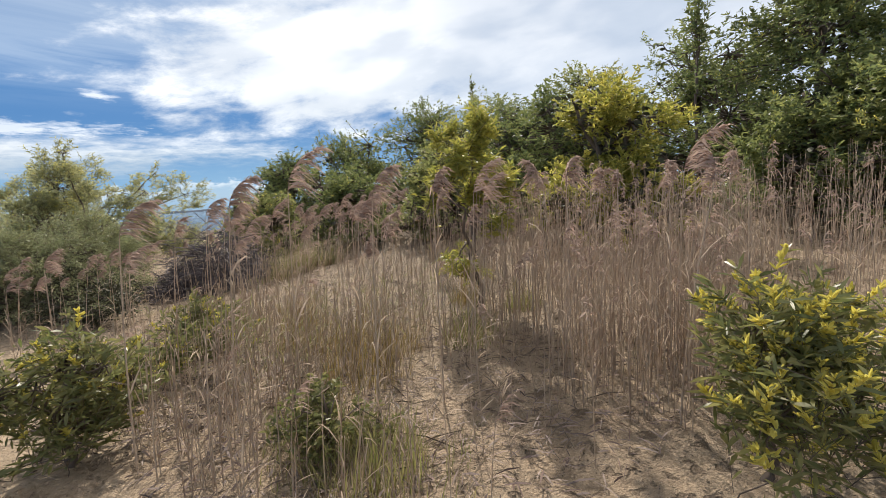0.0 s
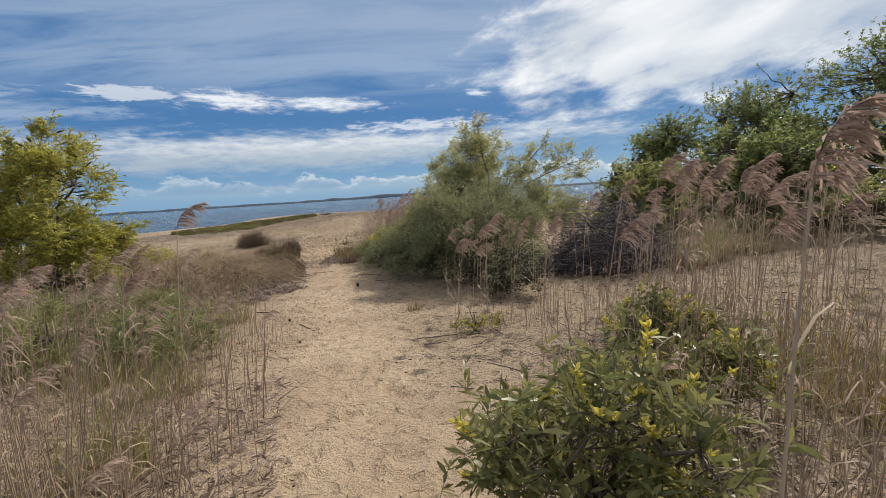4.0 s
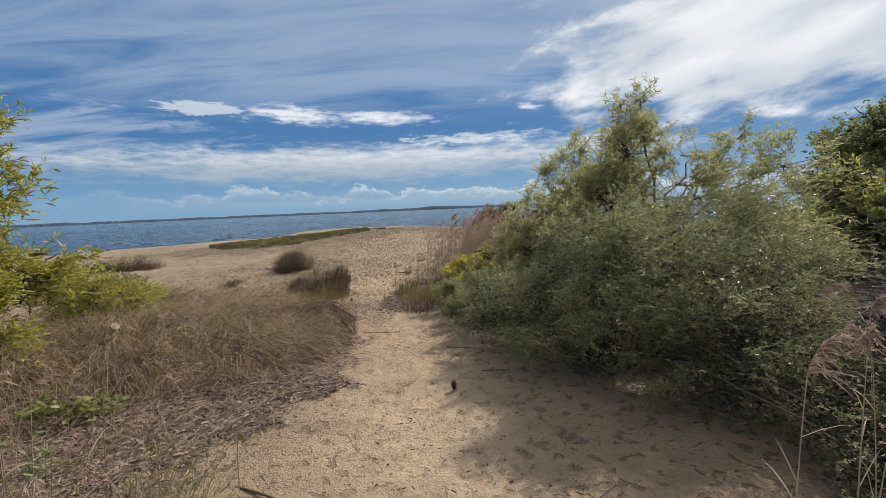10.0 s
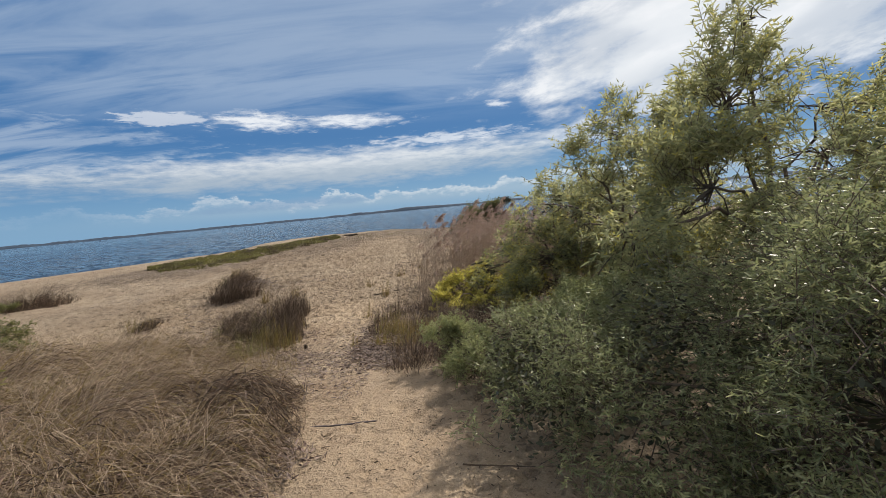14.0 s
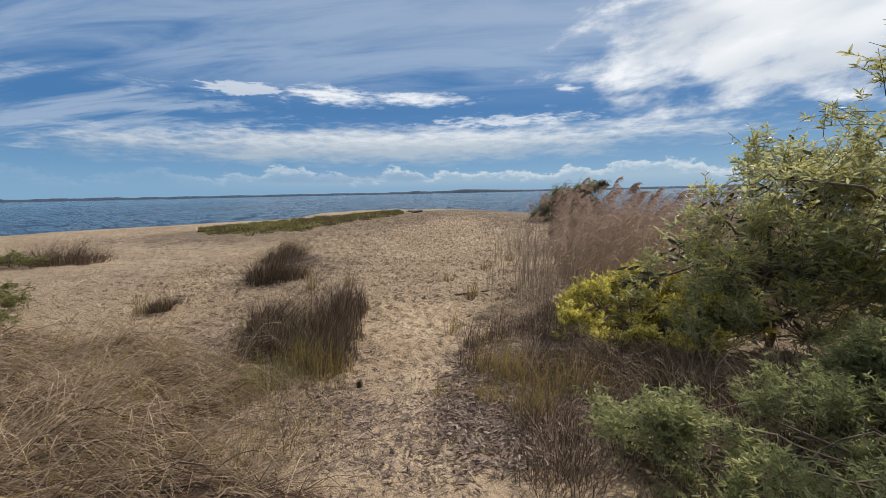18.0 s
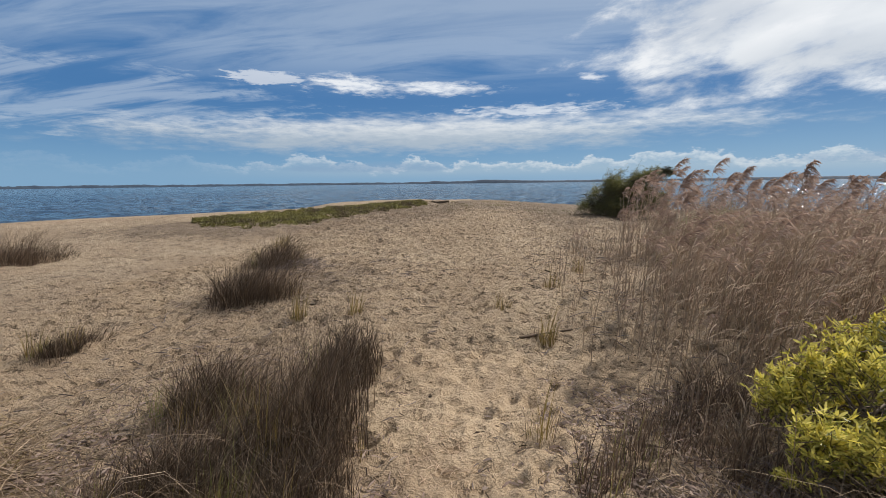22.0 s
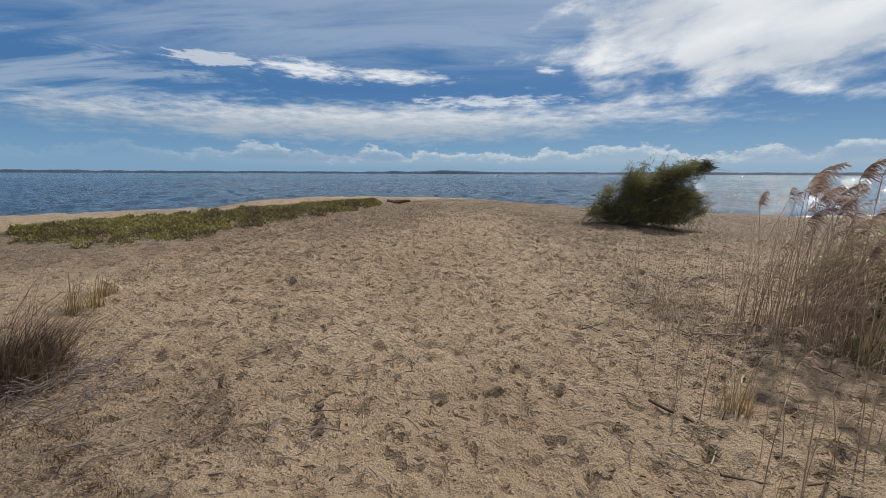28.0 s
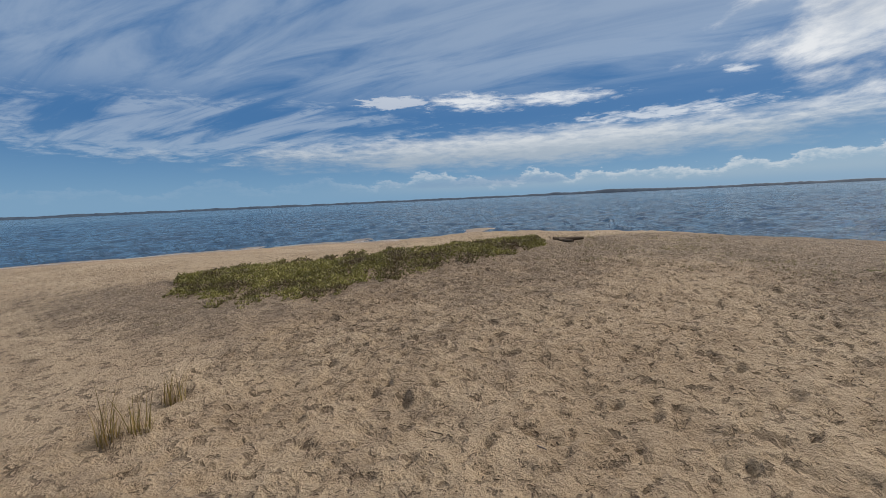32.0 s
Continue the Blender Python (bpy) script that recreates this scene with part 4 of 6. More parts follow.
lobed_shrub("low_shrub", -0.35, 13.45, "low sprawling green shrub at the foot of the acacia",
            [(-0.1, 0, 0.35, 0.75, 0.6, 0.4), (0.7, 0.1, 0.45, 0.7, 0.6, 0.5), (-0.65, 0.2, 0.25, 0.5, 0.5, 0.3), (0.5, 0.75, 0.4, 0.8, 0.6, 0.45), (-0.2, -0.5, 0.3, 0.6, 0.5, 0.35), (-0.35, 0.75, 0.25, 0.5, 0.45, 0.3), (-1.05, 0.1, 0.16, 0.45, 0.4, 0.22), (-1.1, 0.65, 0.16, 0.4, 0.4, 0.22), (-1.2, -0.25, 0.18, 0.4, 0.4, 0.24), (-0.6, -0.4, 0.22, 0.5, 0.4, 0.28), (-1.35, 0.2, 0.25, 0.4, 0.45, 0.32), (-1.0, -0.5, 0.3, 0.45, 0.4, 0.34)],
            0.034, LEAF_SAGE, 7600, 17, 13, 0.012, "bush", rows=2, core=700, leaf_w=0.010, twig_len=0.3, upright=0.6, inner=0.2, tufts=130)
lobed_shrub("yellow_wattle", -1.25, 15.85, "low wattle bush covered in bright yellow blossom",
            [(-0.25, 0, 0.32, 0.5, 0.45, 0.27), (0.3, -0.35, 0.25, 0.55, 0.4, 0.25), (0.2, 0.3, 0.4, 0.6, 0.5, 0.3), (0.75, -0.1, 0.34, 0.5, 0.45, 0.28), (-0.4, -0.25, 0.15, 0.4, 0.35, 0.16), (0.2, -0.1, 0.15, 0.8, 0.5, 0.16)],
            0.04, LEAF_BRIGHT, 2100, 9, 14, 0.025, "wattle", flowers=1.0, leaf_w=0.010, twig_len=0.24, upright=0.6, flower_size=0.04, inner=0.2, tufts=80)
lobed_shrub("acacia", 0.55, 14.6, "open-grown acacia with pale yellow-green leaves and bare lower trunk",
            [(-0.1, 0.0, 2.35, 0.55, 0.5, 0.6), (-0.35, -0.3, 1.75, 0.5, 0.5, 0.5), (0.4, 0.1, 1.8, 0.7, 0.7, 0.7), (-0.4, 0.3, 1.25, 0.45, 0.45, 0.4), (0.9, 0, 2.4, 0.6, 0.6, 0.7), (-0.75, 0.6, 1.55, 0.4, 0.4, 0.4), (-0.5, 0.2, 2.0, 0.4, 0.4, 0.5), (0.7, 0.7, 0.9, 0.8, 0.7, 0.75), (0.1, 0.95, 0.75, 0.7, 0.6, 0.65), (0.9, 0.3, 1.6, 0.6, 0.6, 0.6)],
            0.085, LEAF_PALE, 2500, 11, 24, 0.028, "acacia", flowers=0.4, leaf_w=0.016, twig_len=0.36, upright=0.55, inner=0.2, tufts=170, fat=1.15, core=0)
lobed_shrub("acacia", 0.05, 15.9, "acacia with pale yellow-green leaves beside the reeds",
            [(0.1, 0.1, 1.65, 0.5, 0.5, 0.5), (-0.4, 0.1, 1.2, 0.5, 0.5, 0.5), (0.5, 0.2, 1.4, 0.7, 0.7, 0.6), (-0.1, -0.3, 0.8, 0.8, 0.7, 0.6), (-0.75, 0.2, 0.85, 0.4, 0.4, 0.4), (-0.2, -0.5, 0.4, 0.8, 0.5, 0.4), (0.9, 0.2, 1.6, 0.5, 0.5, 0.6), (-1.1, 0.1, 0.6, 0.35, 0.4, 0.4)],
            0.085, LEAF_PALE, 1900, 10, 15, 0.03, "acacia", flowers=0.45, leaf_w=0.016, twig_len=0.36, upright=0.55, inner=0.2, tufts=120, fat=1.1, core=200)

# shrubs at the start of the walk
lobed_shrub("acacia_shrub", 0.02, 4.45, "knee-high leafy green acacia shrub on the sand",
            [(0.1, 0, 0.58, 0.3, 0.3, 0.36), (0.38, 0.1, 0.38, 0.3, 0.32, 0.34), (-0.22, 0.05, 0.5, 0.26, 0.28, 0.32), (0.05, 0, 0.22, 0.45, 0.42, 0.22), (0.25, -0.2, 0.58, 0.2, 0.2, 0.28), (-0.2, 0.4, 0.36, 0.25, 0.25, 0.28), (0.3, 0.5, 0.4, 0.3, 0.3, 0.3)],
            0.078, LEAF_DEEP, 360, 10, 16, 0.02, "shrub", flowers=0.1, spikes=True, flower_size=0.03, leaf_w=0.017, twig_len=0.28, upright=0.7)
lobed_shrub("yellow_wattle", 2.15, 1.62, "young wattle with long green leaves and yellow blossom tips",
            [(0, 0, 0.72, 0.36, 0.36, 0.36), (0.3, -0.15, 0.6, 0.42, 0.4, 0.4), (-0.2, -0.1, 0.42, 0.36, 0.35, 0.34), (0.3, -0.3, 0.3, 0.5, 0.4, 0.3)],
            0.085, LEAF_DEEP, 380, 12, 17, 0.018, "wattle", flowers=0.38, leaf_w=0.015, twig_len=0.32, upright=0.5, flower_size=0.034, spikes=True)
lobed_shrub("young_acacia", 3.7, 4.5, "slender young acacia with bright yellow-green leaves among reeds",
            [(0, 0, 1.75, 0.5, 0.5, 0.45), (-0.35, 0.1, 1.45, 0.4, 0.4, 0.4), (0.35, 0, 1.4, 0.45, 0.45, 0.4), (0, 0, 1.0, 0.4, 0.4, 0.3), (-0.15, 0.1, 0.55, 0.3, 0.3, 0.3), (0.2, 0.2, 0.5, 0.3, 0.3, 0.3)],
            0.11, LEAF_BRIGHT, 620, 11, 18, 0.03, "acacia", flowers=0.15, leaf_w=0.018, twig_len=0.3, upright=0.6, tufts=40, inner=0.2)
lobed_shrub("yellow_wattle", -6.3, 10.5, "rounded wattle tree flowering yellow above dry grass",
            [(0, 0, 2.5, 0.65, 0.65, 0.65), (0.5, -0.1, 2.0, 0.6, 0.6, 0.65), (-0.6, 0.1, 2.2, 0.7, 0.7, 0.7), (0, -0.1, 1.2, 0.95, 0.9, 0.7), (0.7, 0.2, 1.1, 0.45, 0.5, 0.5), (-1.2, 0, 1.5, 0.8, 0.8, 0.8), (0.1, -0.3, 0.5, 1.0, 0.8, 0.5), (-1.1, -0.2, 0.6, 0.9, 0.8, 0.6)],
            0.095, LEAF_BRIGHT, 3800, 11, 19, 0.05, "wattle", flowers=0.7, leaf_w=0.018, twig_len=0.34, upright=0.6, inner=0.2, tufts=230, fat=1.05, core=200)
lobed_shrub("yellow_wattle", -6.9, 12.8, "low spreading wattle with yellow-green leaves",
            [(0, 0, 0.7, 0.7, 0.6, 0.4), (0.6, 0.1, 0.55, 0.6, 0.5, 0.32), (-0.6, 0, 0.8, 0.6, 0.6, 0.5), (0, 0, 0.25, 0.9, 0.7, 0.3), (0.7, -0.1, 0.2, 0.5, 0.5, 0.25)],
            0.085, LEAF_BRIGHT, 900, 11, 21, 0.03, "wattle", flowers=0.4, leaf_w=0.014, twig_len=0.3)
lobed_shrub("low_shrub", -0.1, 21.75, "dark green shrub standing inside the reed clump",
            [(0, 0, 0.38, 0.5, 0.5, 0.4), (0.5, 0.2, 0.46, 0.6, 0.5, 0.46), (0.2, -0.3, 0.3, 0.45, 0.45, 0.32), (-0.3, 0, 0.28, 0.35, 0.4, 0.3)],
            0.06, LEAF_GREY, 1100, 12, 22, 0.02, "bush", leaf_w=0.010, twig_len=0.3)
lobed_shrub("wattle_seedling", 0.4, 5.3, "low broad-leaved wattle shoot with pale yellow blossom on the sand",
            [(-0.3, 0, 0.15, 0.28, 0.26, 0.14), (0.1, 0.1, 0.2, 0.32, 0.3, 0.18), (0.5, 0.1, 0.3, 0.3, 0.3, 0.26), (0.85, 0, 0.36, 0.3, 0.3, 0.28)],
            0.075, LEAF_DEEP, 210, 9, 81, 0.012, "wattle", flowers=0.22, spikes=True, flower_size=0.028, leaf_w=0.021, twig_len=0.22, upright=0.9)
lobed_shrub("wattle_seedling", 1.02, 3.3, "low leafy dark green shoot between bare reed stems",
            [(0, 0, 0.16, 0.24, 0.22, 0.15), (0.1, 0.2, 0.28, 0.18, 0.18, 0.2), (-0.15, 0.1, 0.26, 0.16, 0.16, 0.18), (0.28, -0.05, 0.14, 0.2, 0.18, 0.13)],
            0.045, LEAF_DEEP, 170, 9, 83, 0.010, "wattle", leaf_w=0.016, twig_len=0.18, upright=0.9)
lobed_shrub("wattle_seedling", 1.0, 6.2, "small green wattle shoot among brown reed stems",
            [(0, 0, 0.3, 0.25, 0.25, 0.25), (0.3, 0.1, 0.4, 0.25, 0.25, 0.3), (0.5, -0.1, 0.3, 0.25, 0.25, 0.25)],
            0.075, LEAF_DEEP, 170, 9, 82, 0.012, "wattle", flowers=0.15, spikes=True, flower_size=0.028, leaf_w=0.018, twig_len=0.22, upright=0.9)
for x, y, s, sd in ((-4.3, 8.6, 1.0, 71), (-3.3, 7.7, 0.9, 72), (-5.2, 8.0, 1.1, 73), (-2.85, 7.3, 0.8, 75), (-3.7, 7.0, 1.0, 76), (-4.5, 7.3, 1.1, 78)):
    lobed_shrub("low_shrub", x, y, "low olive green bush among dry grass beside the path",
                [(0, 0, 0.38 * s, 0.55 * s, 0.5 * s, 0.4 * s), (0.4 * s, 0.1, 0.3 * s, 0.4 * s, 0.4 * s, 0.3 * s), (-0.4 * s, 0, 0.3 * s, 0.45 * s, 0.4 * s, 0.32 * s)],
                0.06, LEAF_GREY if sd % 2 else LEAF, 420, 10, sd, 0.015, "bush", leaf_w=0.013, twig_len=0.26, upright=0.8, inner=0.2, tufts=30, rows=2)
for x, y, s, sd in ((-9.4, 16.3, 0.9, 85), (-12.3, 18.9, 0.8, 86), (-8.6, 15.6, 0.6, 87)):
    lobed_shrub("low_shrub", x, y, "small dark green bush on the open sand",
                [(0, 0, 0.28 * s, 0.55 * s, 0.45 * s, 0.28 * s), (0.45 * s, 0.1, 0.24 * s, 0.4 * s, 0.4 * s, 0.24 * s), (-0.45 * s, 0, 0.22 * s, 0.45 * s, 0.4 * s, 0.22 * s)],
                0.06, LEAF_DEEP, 360, 10, sd, 0.014, "bush", leaf_w=0.014, twig_len=0.22, upright=0.7, inner=0.2, tufts=24, rows=2)
lobed_shrub("leafy_plant", -4.6, 9.95, "small plant with broad bright green leaves in the litter",
            [(0, 0, 0.2, 0.22, 0.22, 0.14), (0.2, 0.1, 0.15, 0.2, 0.2, 0.12), (-0.2, 0, 0.18, 0.2, 0.2, 0.12)],
            0.085, LEAF, 40, 7, 74, 0.008, "plant", leaf_w=0.035, twig_len=0.15, upright=0.8)
# the wind-bent bush on the crest
lobed_shrub("windswept_bush", -0.75, 26.9, "dark green windswept bush leaning over the sand crest",
            [(-0.3, 0.1, 0.4, 0.6, 0.65, 0.4), (0.25, 0.2, 0.65, 0.65, 0.65, 0.55), (0.85, 0.2, 0.88, 0.65, 0.55, 0.55), (1.4, 0.2, 1.12, 0.5, 0.45, 0.42), (1.35, 0.2, 0.6, 0.55, 0.5, 0.42), (1.75, 0.2, 1.25, 0.3, 0.3, 0.25), (1.6, 0.2, 0.42, 0.42, 0.4, 0.34), (0.65, 0.1, 0.35, 0.75, 0.6, 0.35), (0.1, 0.1, 0.22, 0.65, 0.6, 0.22), (0.95, 0.1, 0.6, 0.55, 0.5, 0.45), (1.0, 0.1, 0.25, 0.65, 0.5, 0.3), (0.5, 0.1, 0.3, 0.7, 0.55, 0.3), (0.05, 0.1, 0.38, 0.55, 0.5, 0.34), (0.7, 0.1, 0.6, 0.8, 0.5, 0.45)],
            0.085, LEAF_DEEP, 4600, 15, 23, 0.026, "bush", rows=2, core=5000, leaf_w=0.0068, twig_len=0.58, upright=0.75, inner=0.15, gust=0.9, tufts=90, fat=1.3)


def wood_tree(x, y, height, radius, mat, seed, label, flowers=0.0, dense=1.0):
    gen = np.random.default_rng(seed)
    lobes = []
    for i in range(15):
        a = gen.uniform(0, 6.28)
        z = height * (0.12 + 0.72 * (i / 14))
        r = radius * gen.uniform(0.35, 0.8) * (1.0 - 0.45 * (i / 14))
        q = radius * gen.uniform(0.40, 0.58)
        lobes.append((math.cos(a) * r, math.sin(a) * r, z, q, q, q * 0.8))
    for i in range(7):
        a = i * 0.9 + gen.uniform(0, 0.5)
        lobes.append((math.cos(a) * radius * 0.7, math.sin(a) * radius * 0.7, height * gen.uniform(0.15, 0.4), radius * 0.55, radius * 0.55, height * 0.2))
    for f in (0.2, 0.38, 0.56, 0.72):
        lobes.append((0, 0, height * f, radius * 0.75, radius * 0.75, radius * 0.5))
    lobes.append((0, 0, height - radius * 0.42, radius * 0.5, radius * 0.5, radius * 0.42))
    return lobed_shrub("tree", x, y, label, lobes, 0.088, mat, int(1200 * radius * dense), 14, seed, 0.09, "tree", "trees along the sandy rise",
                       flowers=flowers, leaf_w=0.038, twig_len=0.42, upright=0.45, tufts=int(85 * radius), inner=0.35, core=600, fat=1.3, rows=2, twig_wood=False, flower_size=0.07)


for i, (x, y, h, r, mat, fl, lab) in enumerate((
        (7.9, 17.2, 3.5, 1.5, LEAF_DARK, 0, "rounded dark green coastal tree at the edge of the thicket"),
        (10.2, 16.4, 4.2, 1.8, LEAF_DARK, 0.05, "dark green coastal tree with a dense uneven crown"),
        (12.8, 14.8, 4.7, 2.0, LEAF_DARK, 0, "dark green coastal tree with a dense uneven crown"),
        (13.0, 11.6, 4.2, 1.9, LEAF, 0.06, "green coastal tree with yellow tips"),
        (11.4, 9.0, 3.9, 1.7, LEAF_DARK, 0, "dark green coastal tree above the reeds"),
        (7.6, 4.7, 2.9, 1.15, LEAF_BRIGHT, 0.5, "rounded wattle tree in yellow flower above the reeds"),
        (9.4, 6.6, 3.2, 1.4, LEAF_DARK, 0, "dark green coastal tree above the reeds"),
        (10.7, 2.1, 5.0, 1.6, LEAF_DARK, 0.05, "tall leafy green tree above the reeds"),
        (8.9, -0.6, 4.3, 1.7, LEAF, 0.3, "tall leafy green tree with yellow tips"),
        (5.4, 14.4, 1.9, 1.1, LEAF, 0.2, "low yellow-green tree in front of the thicket"),
        (7.0, 12.2, 2.2, 1.3, LEAF_DARK, 0.05, "bushy dark green tree reaching down to the sand"),
        (8.4, 9.6, 2.4, 1.4, LEAF, 0.05, "bushy green tree reaching down to the reeds"),
        (14.5, 8.0, 4.6, 2.1, LEAF, 0.03, "green coastal tree behind the others"),
        (12.8, 4.6, 4.4, 2.0, LEAF_DARK, 0, "green coastal tree behind the others"),
        (9.2, 1.4, 2.5, 1.4, LEAF_DARK, 0.04, "bushy dark green tree reaching down to the reeds"),
        (7.4, -1.2, 2.4, 1.3, LEAF, 0.15, "bushy green tree with yellow tips behind the reeds"))):
    wood_tree(x, y, h, r * 1.2, mat, 40 + i, lab, fl, 1.15 if y < 3 else 1.0)
for i, (x, y, h) in enumerate(((15.6, 14.4, 6.6), (10.9, 4.1, 6.2))):
    lobed_shrub("slender_tree", x, y, "thin young tree standing above the thicket",
                [(0, 0, h * 0.90, 0.14, 0.14, h * 0.09), (0.1, 0, h * 0.76, 0.30, 0.30, h * 0.10), (-0.1, 0, h * 0.62, 0.38, 0.38, h * 0.10)],
                0.12, LEAF_DARK, 150, 8, 60 + i, 0.035, "tree", leaf_w=0.04, twig_len=0.35, upright=0.9)


def dead_pile():
    gen = np.random.default_rng(31)
    x, y = 2.85, 10.6
    top = thing("dead_branch_pile", (x, y, ground_z(x, y)), "tangled heap of grey dead branches beside the thicket", "dead branches")
    for j in range(5):
        n = 330
        a = gen.uniform(0, 6.28, n)
        r = 1.15 * np.sqrt(gen.uniform(0, 1, n))
        base = np.stack([np.cos(a) * r * 1.0, np.sin(a) * r * 0.8, gen.uniform(0, 1, n) * 1.25 * (1.12 - r / 1.15)], 1)
        d = unit(directions(n, -0.25, 0.5, gen) + np.array([-0.3, -0.2, 0.1]))
        L = gen.uniform(0.3, 1.0, n)
        s = np.linspace(0, 1, 6)[None, :, None]
        line = base[:, None, :] + L[:, None, None] * d[:, None, :] * (s - 0.3) + 0.05 * gen.normal(size=(n, 6, 3)) * L[:, None, None]
        line[..., 2] = np.maximum(line[..., 2], 0.0)
        p = Pile()
        p.tubes(line, gen.uniform(0.003, 0.011, n)[:, None] * np.linspace(1, 0.35, 6)[None], 4)
        tagged(part("branch_tangle", p.mesh("branch_tangle", DEADWOOD), top), kind="stuff")
    # bare boughs arching out of the heap
    twigs = Pile()
    for j in range(46):
        a = gen.uniform(0, 6.28)
        q = np.linspace(0, 1, 9)[:, None]
        start = np.array([math.cos(a) * gen.uniform(0, 0.6), math.sin(a) * gen.uniform(0, 0.5), gen.uniform(0.1, 1.0)])
        way = unit(np.array([math.cos(a), math.sin(a) - 0.3, gen.uniform(0.1, 0.9)]))
        L = gen.uniform(0.6, 1.2)
        line = start + way * L * q - UP * gen.uniform(0.1, 0.6) * L * q ** 2 + np.cumsum(gen.normal(0, 0.018, (9, 3)), 0)
        line[:, 2] = np.maximum(line[:, 2], 0.02)
        p = Pile()
        p.tubes(line[None], (gen.uniform(0.006, 0.014) * np.linspace(1, 0.3, 9))[None], 5)
        part("bough", p.mesh("bough", GREYWOOD if j % 3 else DEADWOOD), top)
        m = 7
        at = gen.integers(3, 8, m)
        side = unit(way + 0.9 * gen.normal(size=(m, 3)))
        w = np.linspace(0, 1, 4)[None, :, None]
        twigs.tubes(line[at][:, None, :] + side[:, None, :] * w * gen.uniform(0.15, 0.4, m)[:, None, None] - UP * 0.08 * w ** 2, np.full((m, 4), 0.003) * np.linspace(1, 0.4, 4), 3)
    tagged(part("twig_mass", twigs.mesh("bough_twigs", GREYWOOD), top), kind="stuff")


dead_pile()

# ---- reeds ----
reed_bed("reed_bed", "brown dry reeds standing on the sand beside the shrubs", 201, 1900,
         [(2.6, 5.5, 1.7, 3.0, 2), (3.0, 6, 3.0, 4.4, 1.6), (4.0, 7.5, 4.4, 7, 2.2), (3.0, 6.5, -0.8, 1.6, 2.2), (5.2, 8.4, -0.8, 4.8, 2.6)], (0.85, 1.4), None, 3, 0.10, 26)
def sandy_gap(gap):
    """Off the path and clear of the bare patch beside its start."""
    return lambda x, y: (path_distance(x, y) > gap) & (np.hypot((x - 1.5) / 0.85, (y - 3.25) / 0.95) > 0.85 + 0.3 * np.sin(x * 17 + y * 11))


reed_bed("reed_bed", "thin brown reeds and stalks over pale sand", 202, 330,
         [(0.2, 3.2, 3.2, 5.2, 3), (0.7, 3.6, 5.0, 6.6, 0.8), (1.2, 3.4, 2.2, 3.2, 0.35), (-0.2, 1.4, 2.6, 4.2, 0.6)], (0.45, 1.1), sandy_gap(0.75), 4, 0.10, 30)
reed_bed("reed_bed", "close stand of reddish-brown reeds on the sand", 215, 260,
         [(2.3, 3.6, 1.9, 2.9, 3), (2.7, 4.4, 2.6, 3.6, 1)], (0.75, 1.15), None, 2, 0.12, 26)
reed_bed("reed_bed", "plumed reeds in front of the dark thicket", 203, 190,
         [(2.4, 6, 8.6, 10.4, 2), (4, 7.5, 9, 12.5, 1.5), (3.4, 6, 7.0, 8.8, 0.8)], (0.75, 1.2), None, 4, 0.45, 40)
reed_bed("reed_stubble", "short bare reed stalks on trodden sand", 204, 230,
         [(0.1, 2.6, 5.6, 8.3, 3), (-0.2, 1.2, 7.4, 9.0, 0.5), (0.9, 3.2, 6.5, 8.8, 2)], (0.15, 0.62), off_path(0.85), 2, 0.0)
reed_bed("reed_bed", "pale dry reeds crowding the edge of the path", 205, 1350,
         [(-4.5, -1.5, 1.5, 5.2, 3), (-5.5, -2.3, 5, 8.2, 2.2), (-7.5, -3.6, 6, 9.6, 1.2)], (0.5, 1.1), off_path(0.9), 4, 0.22, 26)
reed_bed("reed_bed", "short olive green grass stems under the dry reeds", 210, 170,
         [(-5.6, -2.1, 5, 9.2, 3), (-4.2, -1.8, 3, 5.5, 1)], (0.4, 0.75), off_path(1.0), 7, 0.0, 0, GREEN)
reed_bed("reed_bed", "bare reddish reed stems standing over pale sand", 211, 240,
         [(0.3, 2.2, 2.5, 4.4, 3), (-0.6, 0.9, 3.2, 4.8, 1)], (0.5, 1.0), sandy_gap(0.6), 2, 0.04, 20)
reed_bed("reed_bed", "dense clump of brown plumed reeds bent by the wind", 206, 2500,
         [(-1.6, 1.6, 16.6, 19.4, 5), (-2.3, -1.5, 16.2, 18.6, 0.35), (-1.0, 1.8, 19.6, 21.4, 2.0), (-1.5, -0.8, 20.5, 21.6, 0.3), (1.5, 4, 17, 21, 0.8)], (0.72, 1.18), None, 8, 0.30, 30, lean=0.17, gust=1.4)
reed_bed("reed_stubble", "sparse thin reed shoots on open sand", 207, 170,
         [(-2.7, -1.7, 16, 21.5, 3), (-3.0, -1.2, 17.5, 22.8, 1.2), (-2.2, -0.4, 20.5, 22.5, 1)], (0.18, 0.6), off_path(0.75), 3, 0.03, 20)
reed_bed("reed_bed", "tall olive grass mixed with thin dry reeds", 213, 260,
         [(0.9, 3.2, 4.0, 5.6, 3), (0.4, 1.6, 4.2, 5.6, 1)], (0.45, 0.85), sandy_gap(0.9), 6, 0.0, 0, GREEN)
reed_bed("reed_bed", "pale reeds standing close to the sandy path", 214, 240,
         [(-2.4, -1.2, 2.6, 6.2, 3)], (0.35, 0.8), off_path(0.6), 3, 0.08, 26)
reed_bed("reed_bed", "thicket of brown stems with green shoots at the edge of the sand", 212, 210,
         [(1.2, 2.3, 5.9, 7.2, 2), (1.6, 3.0, 4.8, 6.2, 1)], (0.4, 0.95), None, 3, 0.03, 20)
